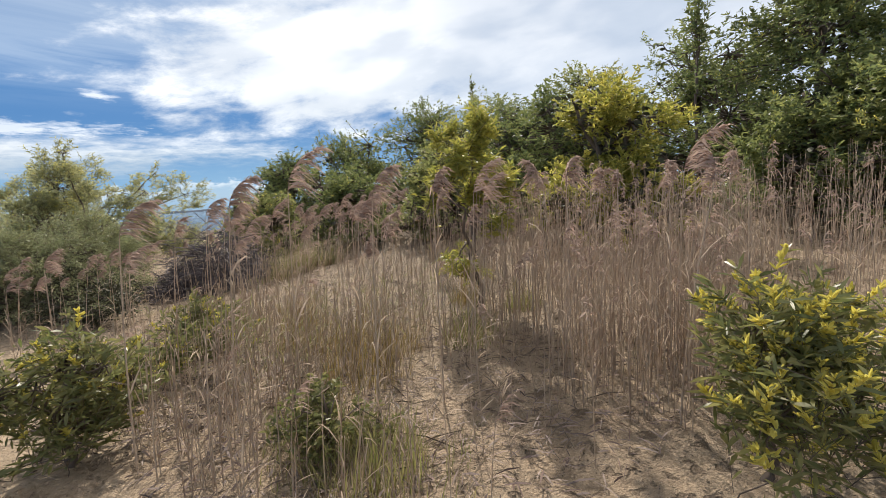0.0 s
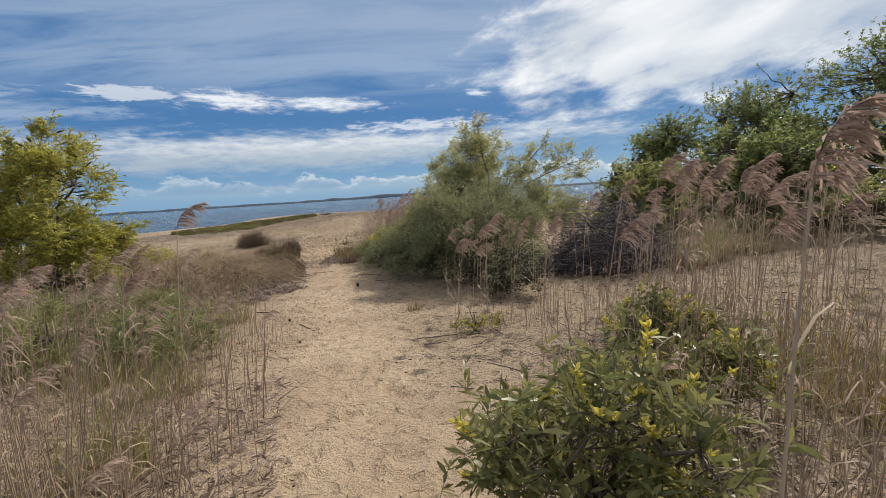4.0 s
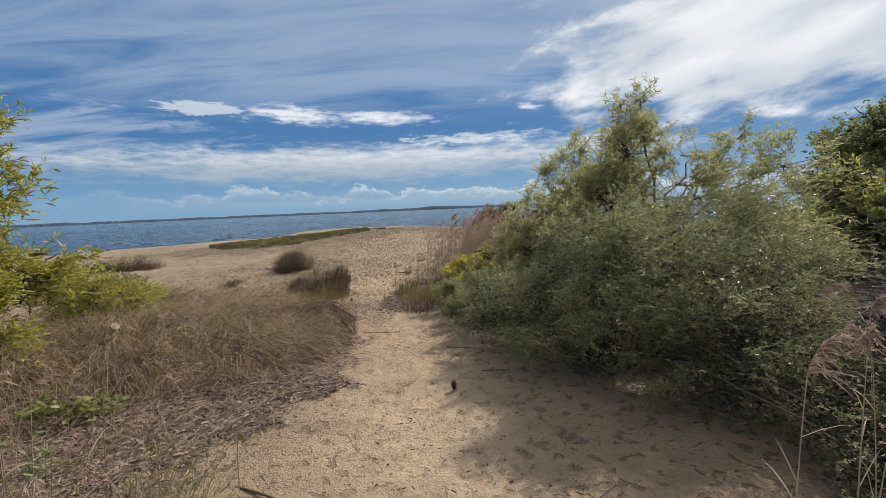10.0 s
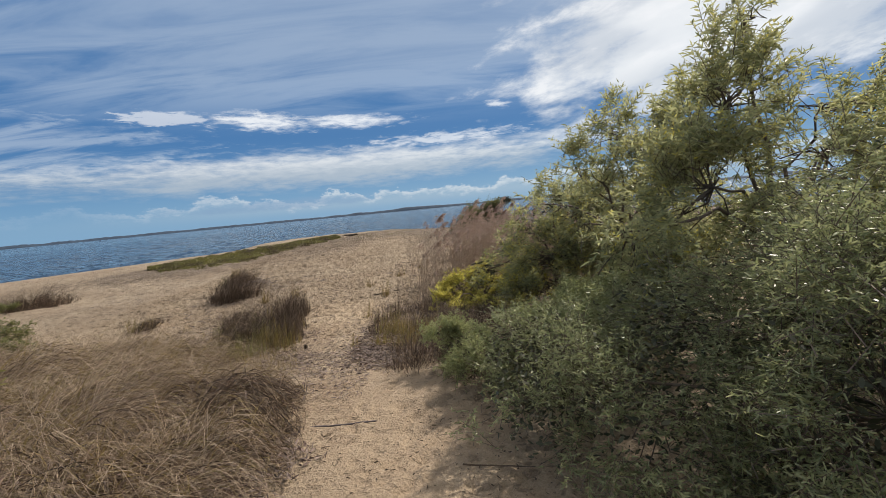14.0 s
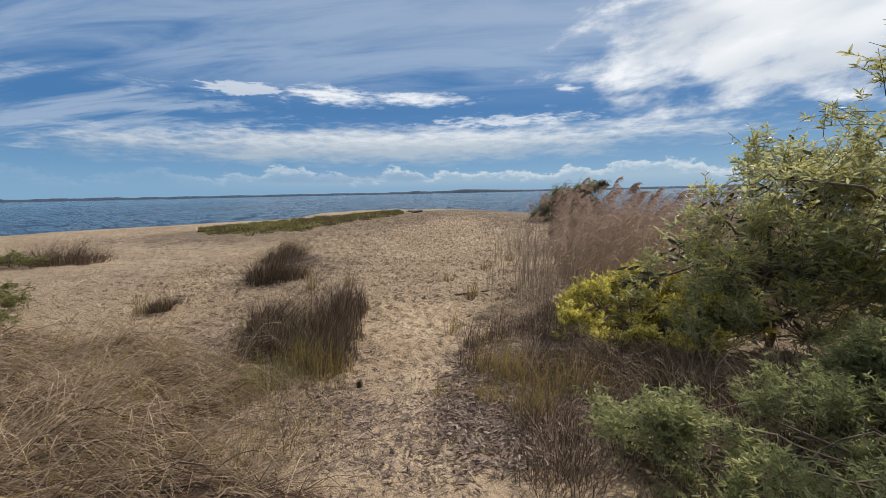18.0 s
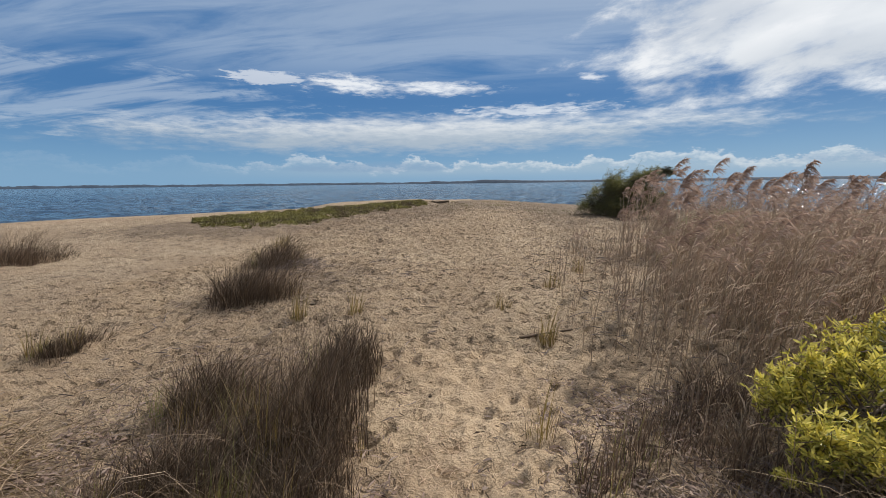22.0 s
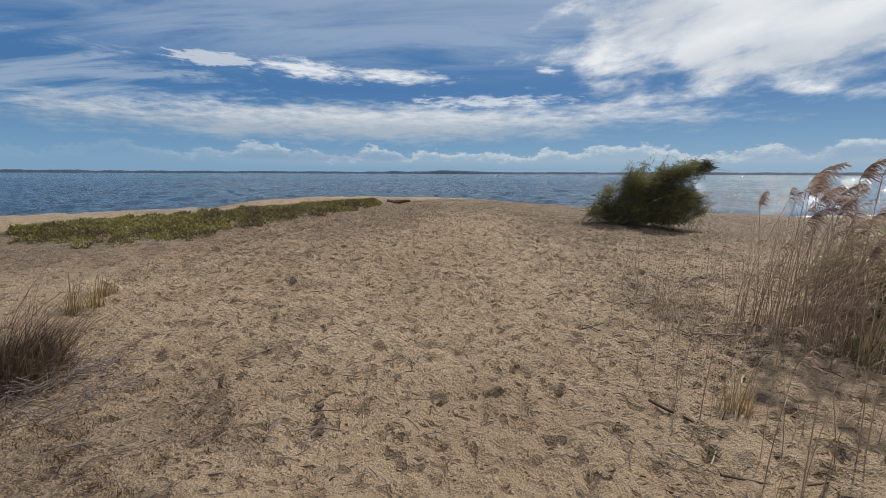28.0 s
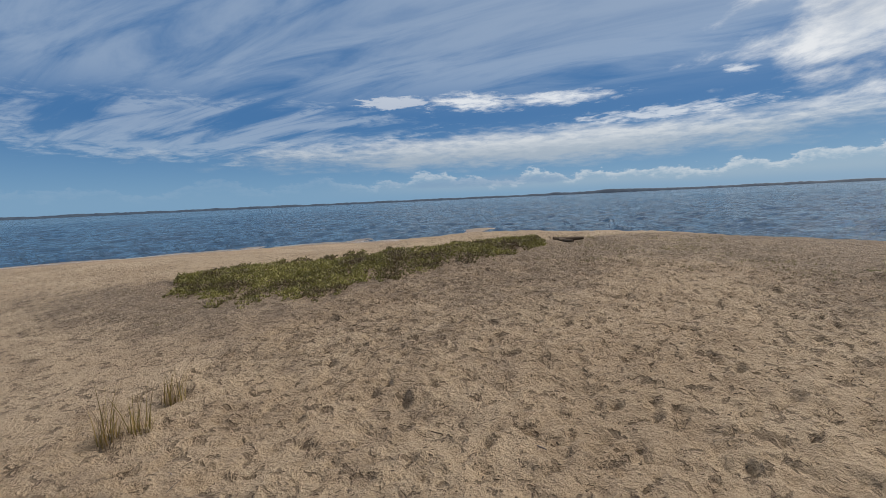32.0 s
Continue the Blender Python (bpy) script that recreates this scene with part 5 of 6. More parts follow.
reed_bed("reed_stubble", "thin dry stems at the sandy edge", 208, 160,
         [(-2.2, -1.2, 3.6, 8.5, 2), (-1.5, -0.5, 12.6, 14.8, 0.6), (-3.2, -1.5, 14.6, 16.2, 0.8)], (0.2, 0.55), off_path(0.6), 2, 0.0)

gen = np.random.default_rng(77)
for n, box, hs in ((14, (0.1, 3.2, 3.3, 5.9), (1.0, 1.35)), (24, (2.8, 5.2, 6.6, 8.4), (1.1, 1.4)), (12, (1.6, 4.6, 7.4, 9.4), (1.0, 1.3)), (18, (2.2, 5.2, 2.0, 4.6), (1.15, 1.45)),
                   (12, (-4.6, -2.0, 4.2, 7.8), (0.75, 1.05)), (10, (-0.3, 1.1, 7.4, 8.8), (0.75, 1.0)), (16, (0.6, 3.4, 8.2, 10.0), (0.8, 1.05)),
                   (44, (-2.0, 1.4, 16.6, 20.2), (0.72, 1.16)), (6, (-0.9, 1.4, 17.6, 20.2), (1.1, 1.38)), (16, (-1.4, 0.9, 19.8, 21.8), (0.85, 1.32))):
    for i in range(n):
        x, y = gen.uniform(box[0], box[1]), gen.uniform(box[2], box[3])
        if abs(x - float(np.interp(y, PATH_Y, PATH_X))) < 0.8:
            continue
        plant_reed(x, y, gen.uniform(*hs), gen)
for x, y, h in ((1.2, 3.95, 1.5), (0.8, 3.95, 1.42), (2.4, 2.0, 1.36), (1.43, 6.38, 1.36), (1.72, 6.23, 1.36), (2.4, 6.9, 1.36), (1.84, 3.25, 1.4), (1.39, 3.34, 1.4), (3.08, 5.68, 1.35), (0.3, 4.05, 1.3), (-2.5, 6.8, 1.3),
                (1.55, 6.9, 1.45), (1.75, 6.6, 1.3), (1.95, 6.8, 1.3), (2.1, 7.4, 1.4),
                (0.25, 8.75, 0.9), (0.38, 8.8, 0.85), (0.3, 8.55, 0.75), (0.72, 8.9, 0.75), (0.5, 8.65, 0.8), (-0.1, 7.8, 1.05), (0.17, 7.4, 1.05), (0.45, 7.6, 1.0), (1.2, 7.0, 1.3), (-1.87, 17.5, 1.25), (-0.9, 20.8, 1.35), (-0.1, 21.4, 1.35), (-1.1, 21.0, 1.2), (-0.75, 21.1, 1.3), (-1.25, 20.7, 1.05), (-1.0, 21.3, 1.15), (-0.6, 20.9, 1.25)):
    plant_reed(x, y, h, gen)
for o in PROTO:
    for c in list(o.children):
        bpy.data.objects.remove(c)
    bpy.data.objects.remove(o)

# ---- tussocks and grass ----
def sedge(x, y, w, d, h, seed, clumps, gold=0):
    """A ragged tussock of several wind-bent clumps of unequal height over a dark heart."""
    gen = np.random.default_rng(seed + 1100)
    top = thing("sedge_tussock", (x, y, ground_z(x, y)), "dark brown windblown sedge tussock on open sand", "sedge", "sedge tussocks")

    def tuft(name, mat, n, cx, cy, r, height, width, lean, wind, droop):
        a, q = gen.uniform(0, 2 * np.pi, n), r * gen.uniform(0, 1, n) ** 0.7
        base = np.stack([cx + np.cos(a) * q, cy + np.sin(a) * q, np.full(n, -0.02)], 1)
        p = Pile()
        blades(p, gen, n, 1.0, height, width, lean, wind, droop, base=base, origin=(x, y), k=6)
        if p.n:
            tagged(part(name, p.mesh(name, mat), top), kind="stuff")

    for j in range(clumps):
        a, q = j * 2.4 + gen.uniform(-0.5, 0.5), math.sqrt((j + 0.5) / clumps)
        cx, cy = math.cos(a) * q * w, math.sin(a) * q * d
        k = h * gen.uniform(0.62, 1.08) * (1.0 - 0.25 * q) * (1.0 + 0.22 * cx / w)
        tuft("grass_clump", SEDGE, 190, cx, cy, gen.uniform(0.12, 0.24), k, 0.0040, 0.75, 0.48, 0.25)
        if j % 2 == 0:
            tuft("straw_clump", DRY if j % 4 else STRAW, 34, cx, cy, 0.2, k * 1.02, 0.0036, 0.5, 0.35, 0.25)
    tuft("dark_heart", CHAR, 1300, 0, 0, max(w, d) * 0.85, h * 0.6, 0.008, 0.8, 0.2, 0.3)
    for j in range(gold):
        a = -2.6 + 2.4 * j / max(gold - 1, 1) + gen.normal(0, 0.15)
        tuft("golden_clump", GOLD if j % 3 else GREEN, 70, math.cos(a) * w * 0.95, math.sin(a) * d * 0.95, 0.12, h * gen.uniform(0.42, 0.62), 0.0055, 0.3, 0.15, 0.08)
        tuft("withered_clump", DRY, 40, math.cos(a + 0.2) * w * 1.05, math.sin(a + 0.2) * d * 1.05, 0.16, h * 0.4, 0.005, 0.9, 0.2, 0.5)


for i, (x, y, w, d, h, n, gold) in enumerate(((-4.27, 15.75, 0.48, 0.30, 0.96, 11, 3), (-4.05, 15.1, 0.4, 0.28, 0.66, 7, 10), (-4.7, 15.2, 0.35, 0.3, 0.62, 6, 4), (-5.1, 15.95, 0.3, 0.25, 0.62, 4, 3), (-4.35, 16.5, 0.32, 0.28, 0.75, 6, 2),
                                              (-6.15, 17.95, 0.48, 0.42, 0.76, 10, 0), (-6.85, 19.7, 0.36, 0.38, 0.70, 8, 2), (-12.1, 19.7, 1.2, 0.6, 0.85, 15, 0), (-7.0, 16.6, 0.2, 0.18, 0.3, 4, 1))):
    sedge(x, y, w, d, h, i, n, gold)
for i, (x, y, r, h) in enumerate(((-3.9, 14.75, 0.28, 0.5), (-4.35, 14.55, 0.22, 0.45), (-2.55, 15.0, 0.2, 0.42), (-5.0, 13.7, 0.45, 0.5), (-5.5, 14.1, 0.45, 0.5), (-1.95, 14.75, 0.25, 0.4), (-2.3, 14.35, 0.16, 0.36))):
    tussock("grass_tussock", x, y, "golden-green grass tussock with upright blades", [
        ("grass", GOLD if i != 1 else GREEN, 190, r, h, 0.006, 0.35, 0.12, 0.1), ("green_grass", GREEN, 70, r, h * 0.8, 0.006, 0.4, 0.15, 0.1), ("dead_shade_base", SEDGE, 200, r * 1.2, h * 0.6, 0.006, 0.8, 0.1, 0.3)],
        "grass tussocks", (1, 1), 30 + i)
def straw_heap(x, y, r, h, seed, comb, n=1000, dark=0.7, long=0.55, label="collapsed heap of long straw-coloured grass"):
    """Fallen grass combed over a low mound: every blade follows the mound's skin."""
    gen = np.random.default_rng(seed)
    top = thing("dry_tussock", (x, y, ground_z(x, y)), label, "dry grass", "dry grass tussocks")
    # dark_grass also puts the shade of the heap's gaps into blade colour
    for name, mat, m, width, lift, L0 in (("straw", DRY, n, 0.0046, 0.10, long), ("pale_straw", STRAW, n // 3, 0.0040, 0.15, long * 1.1),
                                          ("dark_grass", SEDGE, int(n * dark), 0.009, 0.05, long * 0.8), ("dead_shade_base", LITTER, n // 2, 0.012, 0.0, 0.12),
                                          ("green_grass", GOLD, n // 4, 0.005, 0.12, long * 0.8)):
        a, q = gen.uniform(0, 2 * np.pi, m), r * np.sqrt(gen.uniform(0, 1, m))
        b = np.stack([np.cos(a) * q, np.sin(a) * q], 1)
        out = np.arctan2(b[:, 1], b[:, 0])
        go = np.where(gen.uniform(size=m) < 0.55, comb + 0.5 * np.sin(b[:, 0] * 5 + seed) + 0.4 * np.cos(b[:, 1] * 6), out) + gen.normal(0, 0.45, m)
        L = L0 * gen.uniform(0.35, 1.2, m)
        curl = gen.normal(0, 0.7, m)
        k = 6
        s = np.linspace(0, 1, k)
        ang = go[:, None] + curl[:, None] * s
        xy = b[:, None, :] + np.cumsum(np.stack([np.cos(ang), np.sin(ang)], -1) * (L / (k - 1))[:, None, None], 1)
        rho = np.hypot(xy[..., 0], xy[..., 1]) / (r * 1.15)
        bump = 1 + 0.35 * np.sin(xy[..., 0] * 4.1 + seed) * np.cos(xy[..., 1] * 4.7 + seed * 0.7)
        arch = lift * gen.uniform(0, 1, m)[:, None] ** 2 * 3 * np.sin(np.pi * s)[None] * (L / L0)[:, None]
        z = h * bump * np.maximum(0, 1 - rho ** 2) + arch + gen.uniform(-0.03, 0.02, m)[:, None]
        z = np.maximum(z, 0.004 + gen.uniform(0, 0.02, m)[:, None])
        line = np.concatenate([xy, z[..., None]], -1)
        gx, gy = line[..., 0] + x, line[..., 1] + y
        line[..., 2] += base_height(gx, gy) - ground_z(x, y)
        clear = (np.abs(gx - np.interp(gy, PATH_Y, PATH_X)) > 0.62).all(1)
        if not clear.any():
            continue
        side = unit(np.cross(line[:, -1] - line[:, 0], UP) + 0.6 * gen.normal(size=(m, 3)))
        p = Pile()
        p.ribbons(line[clear], (width * gen.uniform(0.6, 1.3, m)[:, None] * np.linspace(1, 0.25, k)[None])[clear], side[clear])
        tagged(part(name, p.mesh(name, mat), top), kind="stuff")


gen = np.random.default_rng(91)
for i, (x, y, r, h, comb) in enumerate(((-4.1, 11.4, 0.8, 0.30, -0.6), (-4.9, 11.7, 0.8, 0.38, 0.3), (-3.55, 11.9, 0.55, 0.22, -0.3), (-5.6, 11.2, 0.8, 0.42, -1.0), (-4.5, 12.5, 0.8, 0.34, 0.6),
                                        (-5.4, 12.6, 0.8, 0.34, 0.2), (-6.2, 12.1, 0.8, 0.36, 0.4), (-4.9, 10.9, 0.5, 0.28, -0.9), (-5.7, 10.4, 0.6, 0.42, -0.7),
                                        (-6.3, 13.1, 0.7, 0.26, 0.5), (-5.0, 13.3, 0.7, 0.24, 0.3), (-6.6, 11.2, 0.8, 0.4, 0.2), (-6.3, 9.6, 0.7, 0.4, 0.2),
                                        (-5.6, 13.7, 0.7, 0.22, 0.3), (-6.6, 13.9, 0.8, 0.28, 0.2), (-7.5, 13.3, 0.8, 0.34, 0.4), (-7.4, 14.5, 0.8, 0.26, 0.1), (-6.2, 14.7, 0.6, 0.16, 0.5), (-5.1, 14.2, 0.5, 0.14, 0.4), (-8.3, 14.2, 0.8, 0.3, 0.2))):
    straw_heap(x, y, r, h, 640 + i, comb)
for i, (x, y, h) in enumerate(((-4.9, 11.9, 0.75), (-4.4, 12.2, 0.8), (-5.3, 11.5, 0.8), (-4.2, 11.7, 0.6), (-5.8, 12.0, 0.8), (-4.7, 12.8, 0.75), (-3.9, 12.3, 0.6), (-5.6, 12.8, 0.8), (-6.3, 11.5, 0.85), (-5.0, 11.1, 0.65))):
    tussock("dry_tussock", x, y, "tall dry grass combed over by the wind", [
        ("grass", DRY if i % 3 else GOLD, 260, 0.26, h, 0.005, 0.5, 0.95, 0.75), ("pale_straw", STRAW, 80, 0.28, h * 1.05, 0.004, 0.6, 0.95, 0.75), ("dark_grass", SEDGE, 200, 0.3, h * 0.7, 0.007, 0.6, 0.6, 0.6)],
        "dry grass tussocks", (1, 1), 800 + i)
for i, (x, y, r, h) in enumerate(((-3.55, 12.75, 0.55, 0.32), (-4.1, 13.0, 0.45, 0.26), (-3.15, 12.75, 0.35, 0.14))):
    straw_heap(x, y, r, h, 670 + i, 0.1, 150, 7.0, 0.5, "dark heap of withered grass and twigs beside the path")
    tussock("green_tussock", x + 0.2, y + 0.1, "thin green grass growing through a dark withered heap", [("grass", GREEN, 70, 0.3, 0.38, 0.005, 0.6, 0.5, 0.5), ("dark_grass", SEDGE, 90, 0.25, 0.42, 0.006, 0.5, 0.1, 0.2)], "green grass clumps", (1, 1), 675 + i)
for i in range(52):
    x, y = gen.uniform(-8.4, -3.6), gen.uniform(9.4, 15.2)
    if x > float(np.interp(y, PATH_Y, PATH_X)) - 1.5:
        continue
    tussock("dry_tussock", x, y, "thin upright straw-coloured grass above a fallen mat", [
        ("grass", DRY, 60, gen.uniform(0.2, 0.4), gen.uniform(0.35, 0.6), 0.0055, 0.8, 0.3, 0.5), ("golden_grass", GOLD, 30, 0.3, 0.4, 0.006, 0.7, 0.3, 0.4)],
        "dry grass tussocks", (1, 1), 200 + i)
for i in range(16):
    x, y = gen.uniform(-5.2, -3.3), gen.uniform(13.2, 14.6)
    tussock("dry_tussock", x, y, "low golden-brown dead grass spreading over the sand", [
        ("grass", GOLD if i % 2 else DRY, 110, 0.3, gen.uniform(0.25, 0.45), 0.006, 0.9, 0.2, 0.6), ("dead_shade_base", DRY, 60, 0.3, 0.2, 0.006, 1.2, 0.1, 0.7)], "dry grass tussocks", (1, 1), 260 + i)
# charcoal base blades: dead grass coloured dark for the shade under the bushes
for i, (x, y) in enumerate(((-1.3, 14.5), (-0.9, 14.2), (-0.5, 14.6), (-1.1, 15.0), (-0.2, 14.9), (-1.6, 15.2), (0.2, 14.4))):
    tussock("dry_tussock", x, y, "long grey drooping grass lying under the bushes", [
        ("grass", DRY, 230, 0.3, 0.75, 0.006, 0.9, -0.5, 0.85), ("dark_grass", SEDGE, 200, 0.35, 0.5, 0.008, 0.9, -0.2, 0.5), ("dead_shade_base", CHAR, 420, 0.38, 0.4, 0.012, 0.9, 0.0, 0.5)], "dry grass tussocks", (1, 1), 300 + i)
for i in range(30):
    x, y = gen.uniform(-2.3, -0.9), gen.uniform(13.7, 16.5)
    tussock("dry_tussock", x, y, "brown withered grass clump at the edge of the path", [
        ("grass", SEDGE if i % 3 else DRY, 150, 0.22, gen.uniform(0.25, 0.42), 0.0065, 0.8, 0.2, 0.4), ("dead_shade_base", DRY, 90, 0.25, 0.25, 0.007, 1.2, 0.2, 0.6)], "dry grass tussocks", (1, 1), 350 + i)
for i in range(40):
    if i < 22:
        x, y = gen.uniform(-6, -1.9), gen.uniform(4.0, 9.4)
    elif i < 30:
        x, y = gen.uniform(1.6, 4.0), gen.uniform(3.8, 6.6)
    else:
        x, y = gen.uniform(0.75, 1.25), gen.uniform(2.7, 3.5)
    if abs(x - float(np.interp(y, PATH_Y, PATH_X))) < 1.1:
        continue
    tussock("green_tussock", x, y, "olive green grass clump between dry reeds", [
        ("grass", GREEN if i < 22 or i % 3 == 0 or i >= 30 else GOLD, 190, gen.uniform(0.2, 0.42), gen.uniform(0.45, 0.85) * (1.0 if i < 30 else 0.5), 0.008, 0.45, 0.2, 0.25), ("dry_grass", DRY, 130, 0.3, 0.5 if i < 30 else 0.25, 0.006, 0.6, 0.2, 0.4)],
        "green grass clumps", (1, 1), 400 + i)
for i in range(16):
    x, y = gen.uniform(-2.3, -1.2), gen.uniform(14.9, 16.5)
    tussock("dry_tussock", x, y, "dark brown dead grass clump under the reeds", [
        ("grass", SEDGE, 170, 0.2, gen.uniform(0.3, 0.5), 0.006, 0.7, 0.2, 0.35), ("dead_shade_base", CHAR, 160, 0.24, 0.2, 0.009, 1.1, 0.1, 0.5)], "dry grass tussocks", (1, 1), 760 + i)
for i, (x, y) in enumerate(((3.7, 9.7), (4.2, 9.9), (4.6, 10.3), (3.9, 10.4), (5.0, 10.0))):
    tussock("green_tussock", x, y, "arching grey-green grass beside the dead branches", [
        ("grass", GREEN, 170, 0.3, 1.1, 0.012, 0.7, 0.4, 0.7), ("dry_grass", STRAW, 120, 0.3, 1.0, 0.010, 0.7, 0.4, 0.7), ("dead_shade_base", SEDGE, 160, 0.35, 0.5, 0.009, 0.8, 0.2, 0.4)], "green grass clumps", (1, 1), 780 + i)
for i in range(9):
    x, y = gen.uniform(-1.0, 0.5), gen.uniform(19.9, 21.4)
    tussock("dry_tussock", x, y, "drooping grey-green grass inside the reed clump", [
        ("grass", GREEN if i % 2 else STRAW, 150, 0.25, gen.uniform(0.6, 0.85), 0.009, 0.6, 0.4, 0.8), ("dead_shade_base", SEDGE, 100, 0.25, 0.4, 0.008, 0.8, 0.2, 0.5)], "dry grass tussocks", (1, 1), 720 + i)
for i in range(26):
    x, y = gen.uniform(-2.45, -1.35), gen.uniform(13.3, 15.2)
    tussock("dry_tussock", x, y, "dark brown withered grass among fallen leaves", [
        ("grass", SEDGE if i % 4 else GOLD, 140, 0.22, gen.uniform(0.22, 0.42), 0.0065, 0.9, 0.1, 0.4), ("dead_shade_base", CHAR, 90, 0.24, 0.16, 0.008, 1.2, 0.1, 0.5)], "dry grass tussocks", (1, 1), 670 + i)
for i, (x, y, h) in enumerate(((-7.6, 20.95, 0.45), (-7.5, 21.1, 0.4), (-7.75, 21.5, 0.34), (-5.25, 17.4, 0.4), (-4.75, 17.6, 0.3), (-6.95, 16.6, 0.3), (-2.75, 18.75, 0.3), (-7.2, 16.5, 0.28),
                               (-2.9, 17.2, 0.32), (-3.3, 17.9, 0.25), (-2.35, 19.7, 0.3), (-3.0, 15.9, 0.35), (-0.6, 8.6, 0.25))):
    tussock("grass_tuft", x, y, "small upright tuft of straw-coloured grass on sand", [
        ("grass", GOLD, 60, 0.07, h * 1.15, 0.008, 0.25, 0.12, 0.05), ("dry_grass", DRY, 60, 0.09, h * 0.9, 0.007, 0.35, 0.1, 0.1)], "straw grass tufts", (1.3, 1), 500 + i)
lobed_shrub("wattle_seedling", 0.05, 7.5, "small bright yellow-green seedling on the sand",
            [(0, 0, 0.14, 0.2, 0.16, 0.12), (0.25, 0.05, 0.12, 0.18, 0.15, 0.1), (-0.2, 0.05, 0.1, 0.15, 0.15, 0.08)],
            0.045, LEAF_BRIGHT, 60, 7, 83, 0.008, "wattle", leaf_w=0.012, twig_len=0.16, upright=1.0)


def ground_cover():
    """The mat of low green succulents behind the crest."""
    gen = np.random.default_rng(52)
    n = 13000
    u, w = gen.uniform(0, 1, n), gen.uniform(-1.75, 1.45, n)
    cx, cy = np.interp(u, [0, 0.35, 0.7, 1], [-12.4, -10.0, -8.7, -6.5]), np.interp(u, [0, 0.35, 0.7, 1], [24.6, 25.2, 26.6, 28.7])
    half = np.interp(u, [0, 0.1, 0.35, 0.7, 1], [0.25, 0.8, 1.15, 1.0, 0.35]) * np.interp(u, np.linspace(0, 1, 46), gen.uniform(0.65, 1.15, 46))
    x, y = cx - w * half * 0.55, cy + w * half * 0.95
    patchy = np.sin(x * 3.1 + 1.0) * np.cos(y * 2.7) + 0.6 * np.sin(x * 7.3 + y * 5.1)
    keep = (np.abs(w) < 1.9) & (patchy * 0.6 - 1.1 * np.abs(w) + gen.normal(0, 0.3, n) > -1.6)
    x, y, w = x[keep], y[keep], w[keep]
    n = len(x)
    pos = np.stack([x, y, base_height(x, y) + gen.uniform(-0.01, 0.11, n) * np.exp(-w * w * 0.7)], 1)
    top = thing("ground_cover", (0, 0, 0), "low mat of green and purple-brown beach succulents", "ground cover", kind="stuff")
    d = directions(n * 3, 0.0, 1.0, gen)
    s = np.linspace(0, 1, 3)[None, :, None]
    pos = np.repeat(pos, 3, 0)
    line = pos[:, None, :] + 0.055 * gen.uniform(0.5, 1.3, n * 3)[:, None, None] * d[:, None, :] * s
    p = Pile()
    p.ribbons(line, 0.02 * np.ones((n * 3, 1)) * np.array([0.7, 1.0, 0.3]), unit(np.cross(d, directions(n * 3, -1, 1, gen))))
    tagged(part("leaf_mass", p.mesh("ground_cover_leaves", MAT_GREEN), top), kind="stuff")
    m = 3600
    pick = gen.choice(n, m)
    foot = np.stack([x[pick], y[pick], base_height(x[pick], y[pick])], 1)
    p = Pile()
    blades(p, gen, m, 1.0, 0.11, 0.007, 0.9, 0.3, 0.4, base=foot)
    tagged(part("dry_growth", p.mesh("ground_cover_stems", SEDGE), top), kind="stuff")


ground_cover()


# ---- wood and litter on the sand ----
def stick_mesh(gen, length, radius, bend=0.06, sides=5):
    s = np.linspace(-0.5, 0.5, 7)[:, None]
    line = s * np.array([length, 0, 0]) + np.cumsum(gen.normal(0, bend * length / 7, (7, 3)), 0) * np.array([0, 1, 0.25])
    line[:, 2] = np.maximum(line[:, 2] - line[:, 2].min(), 0) + radius * 0.6
    p = Pile()
    p.tubes(line[None], (radius * np.linspace(1, 0.5, 7))[None], sides)
    return p


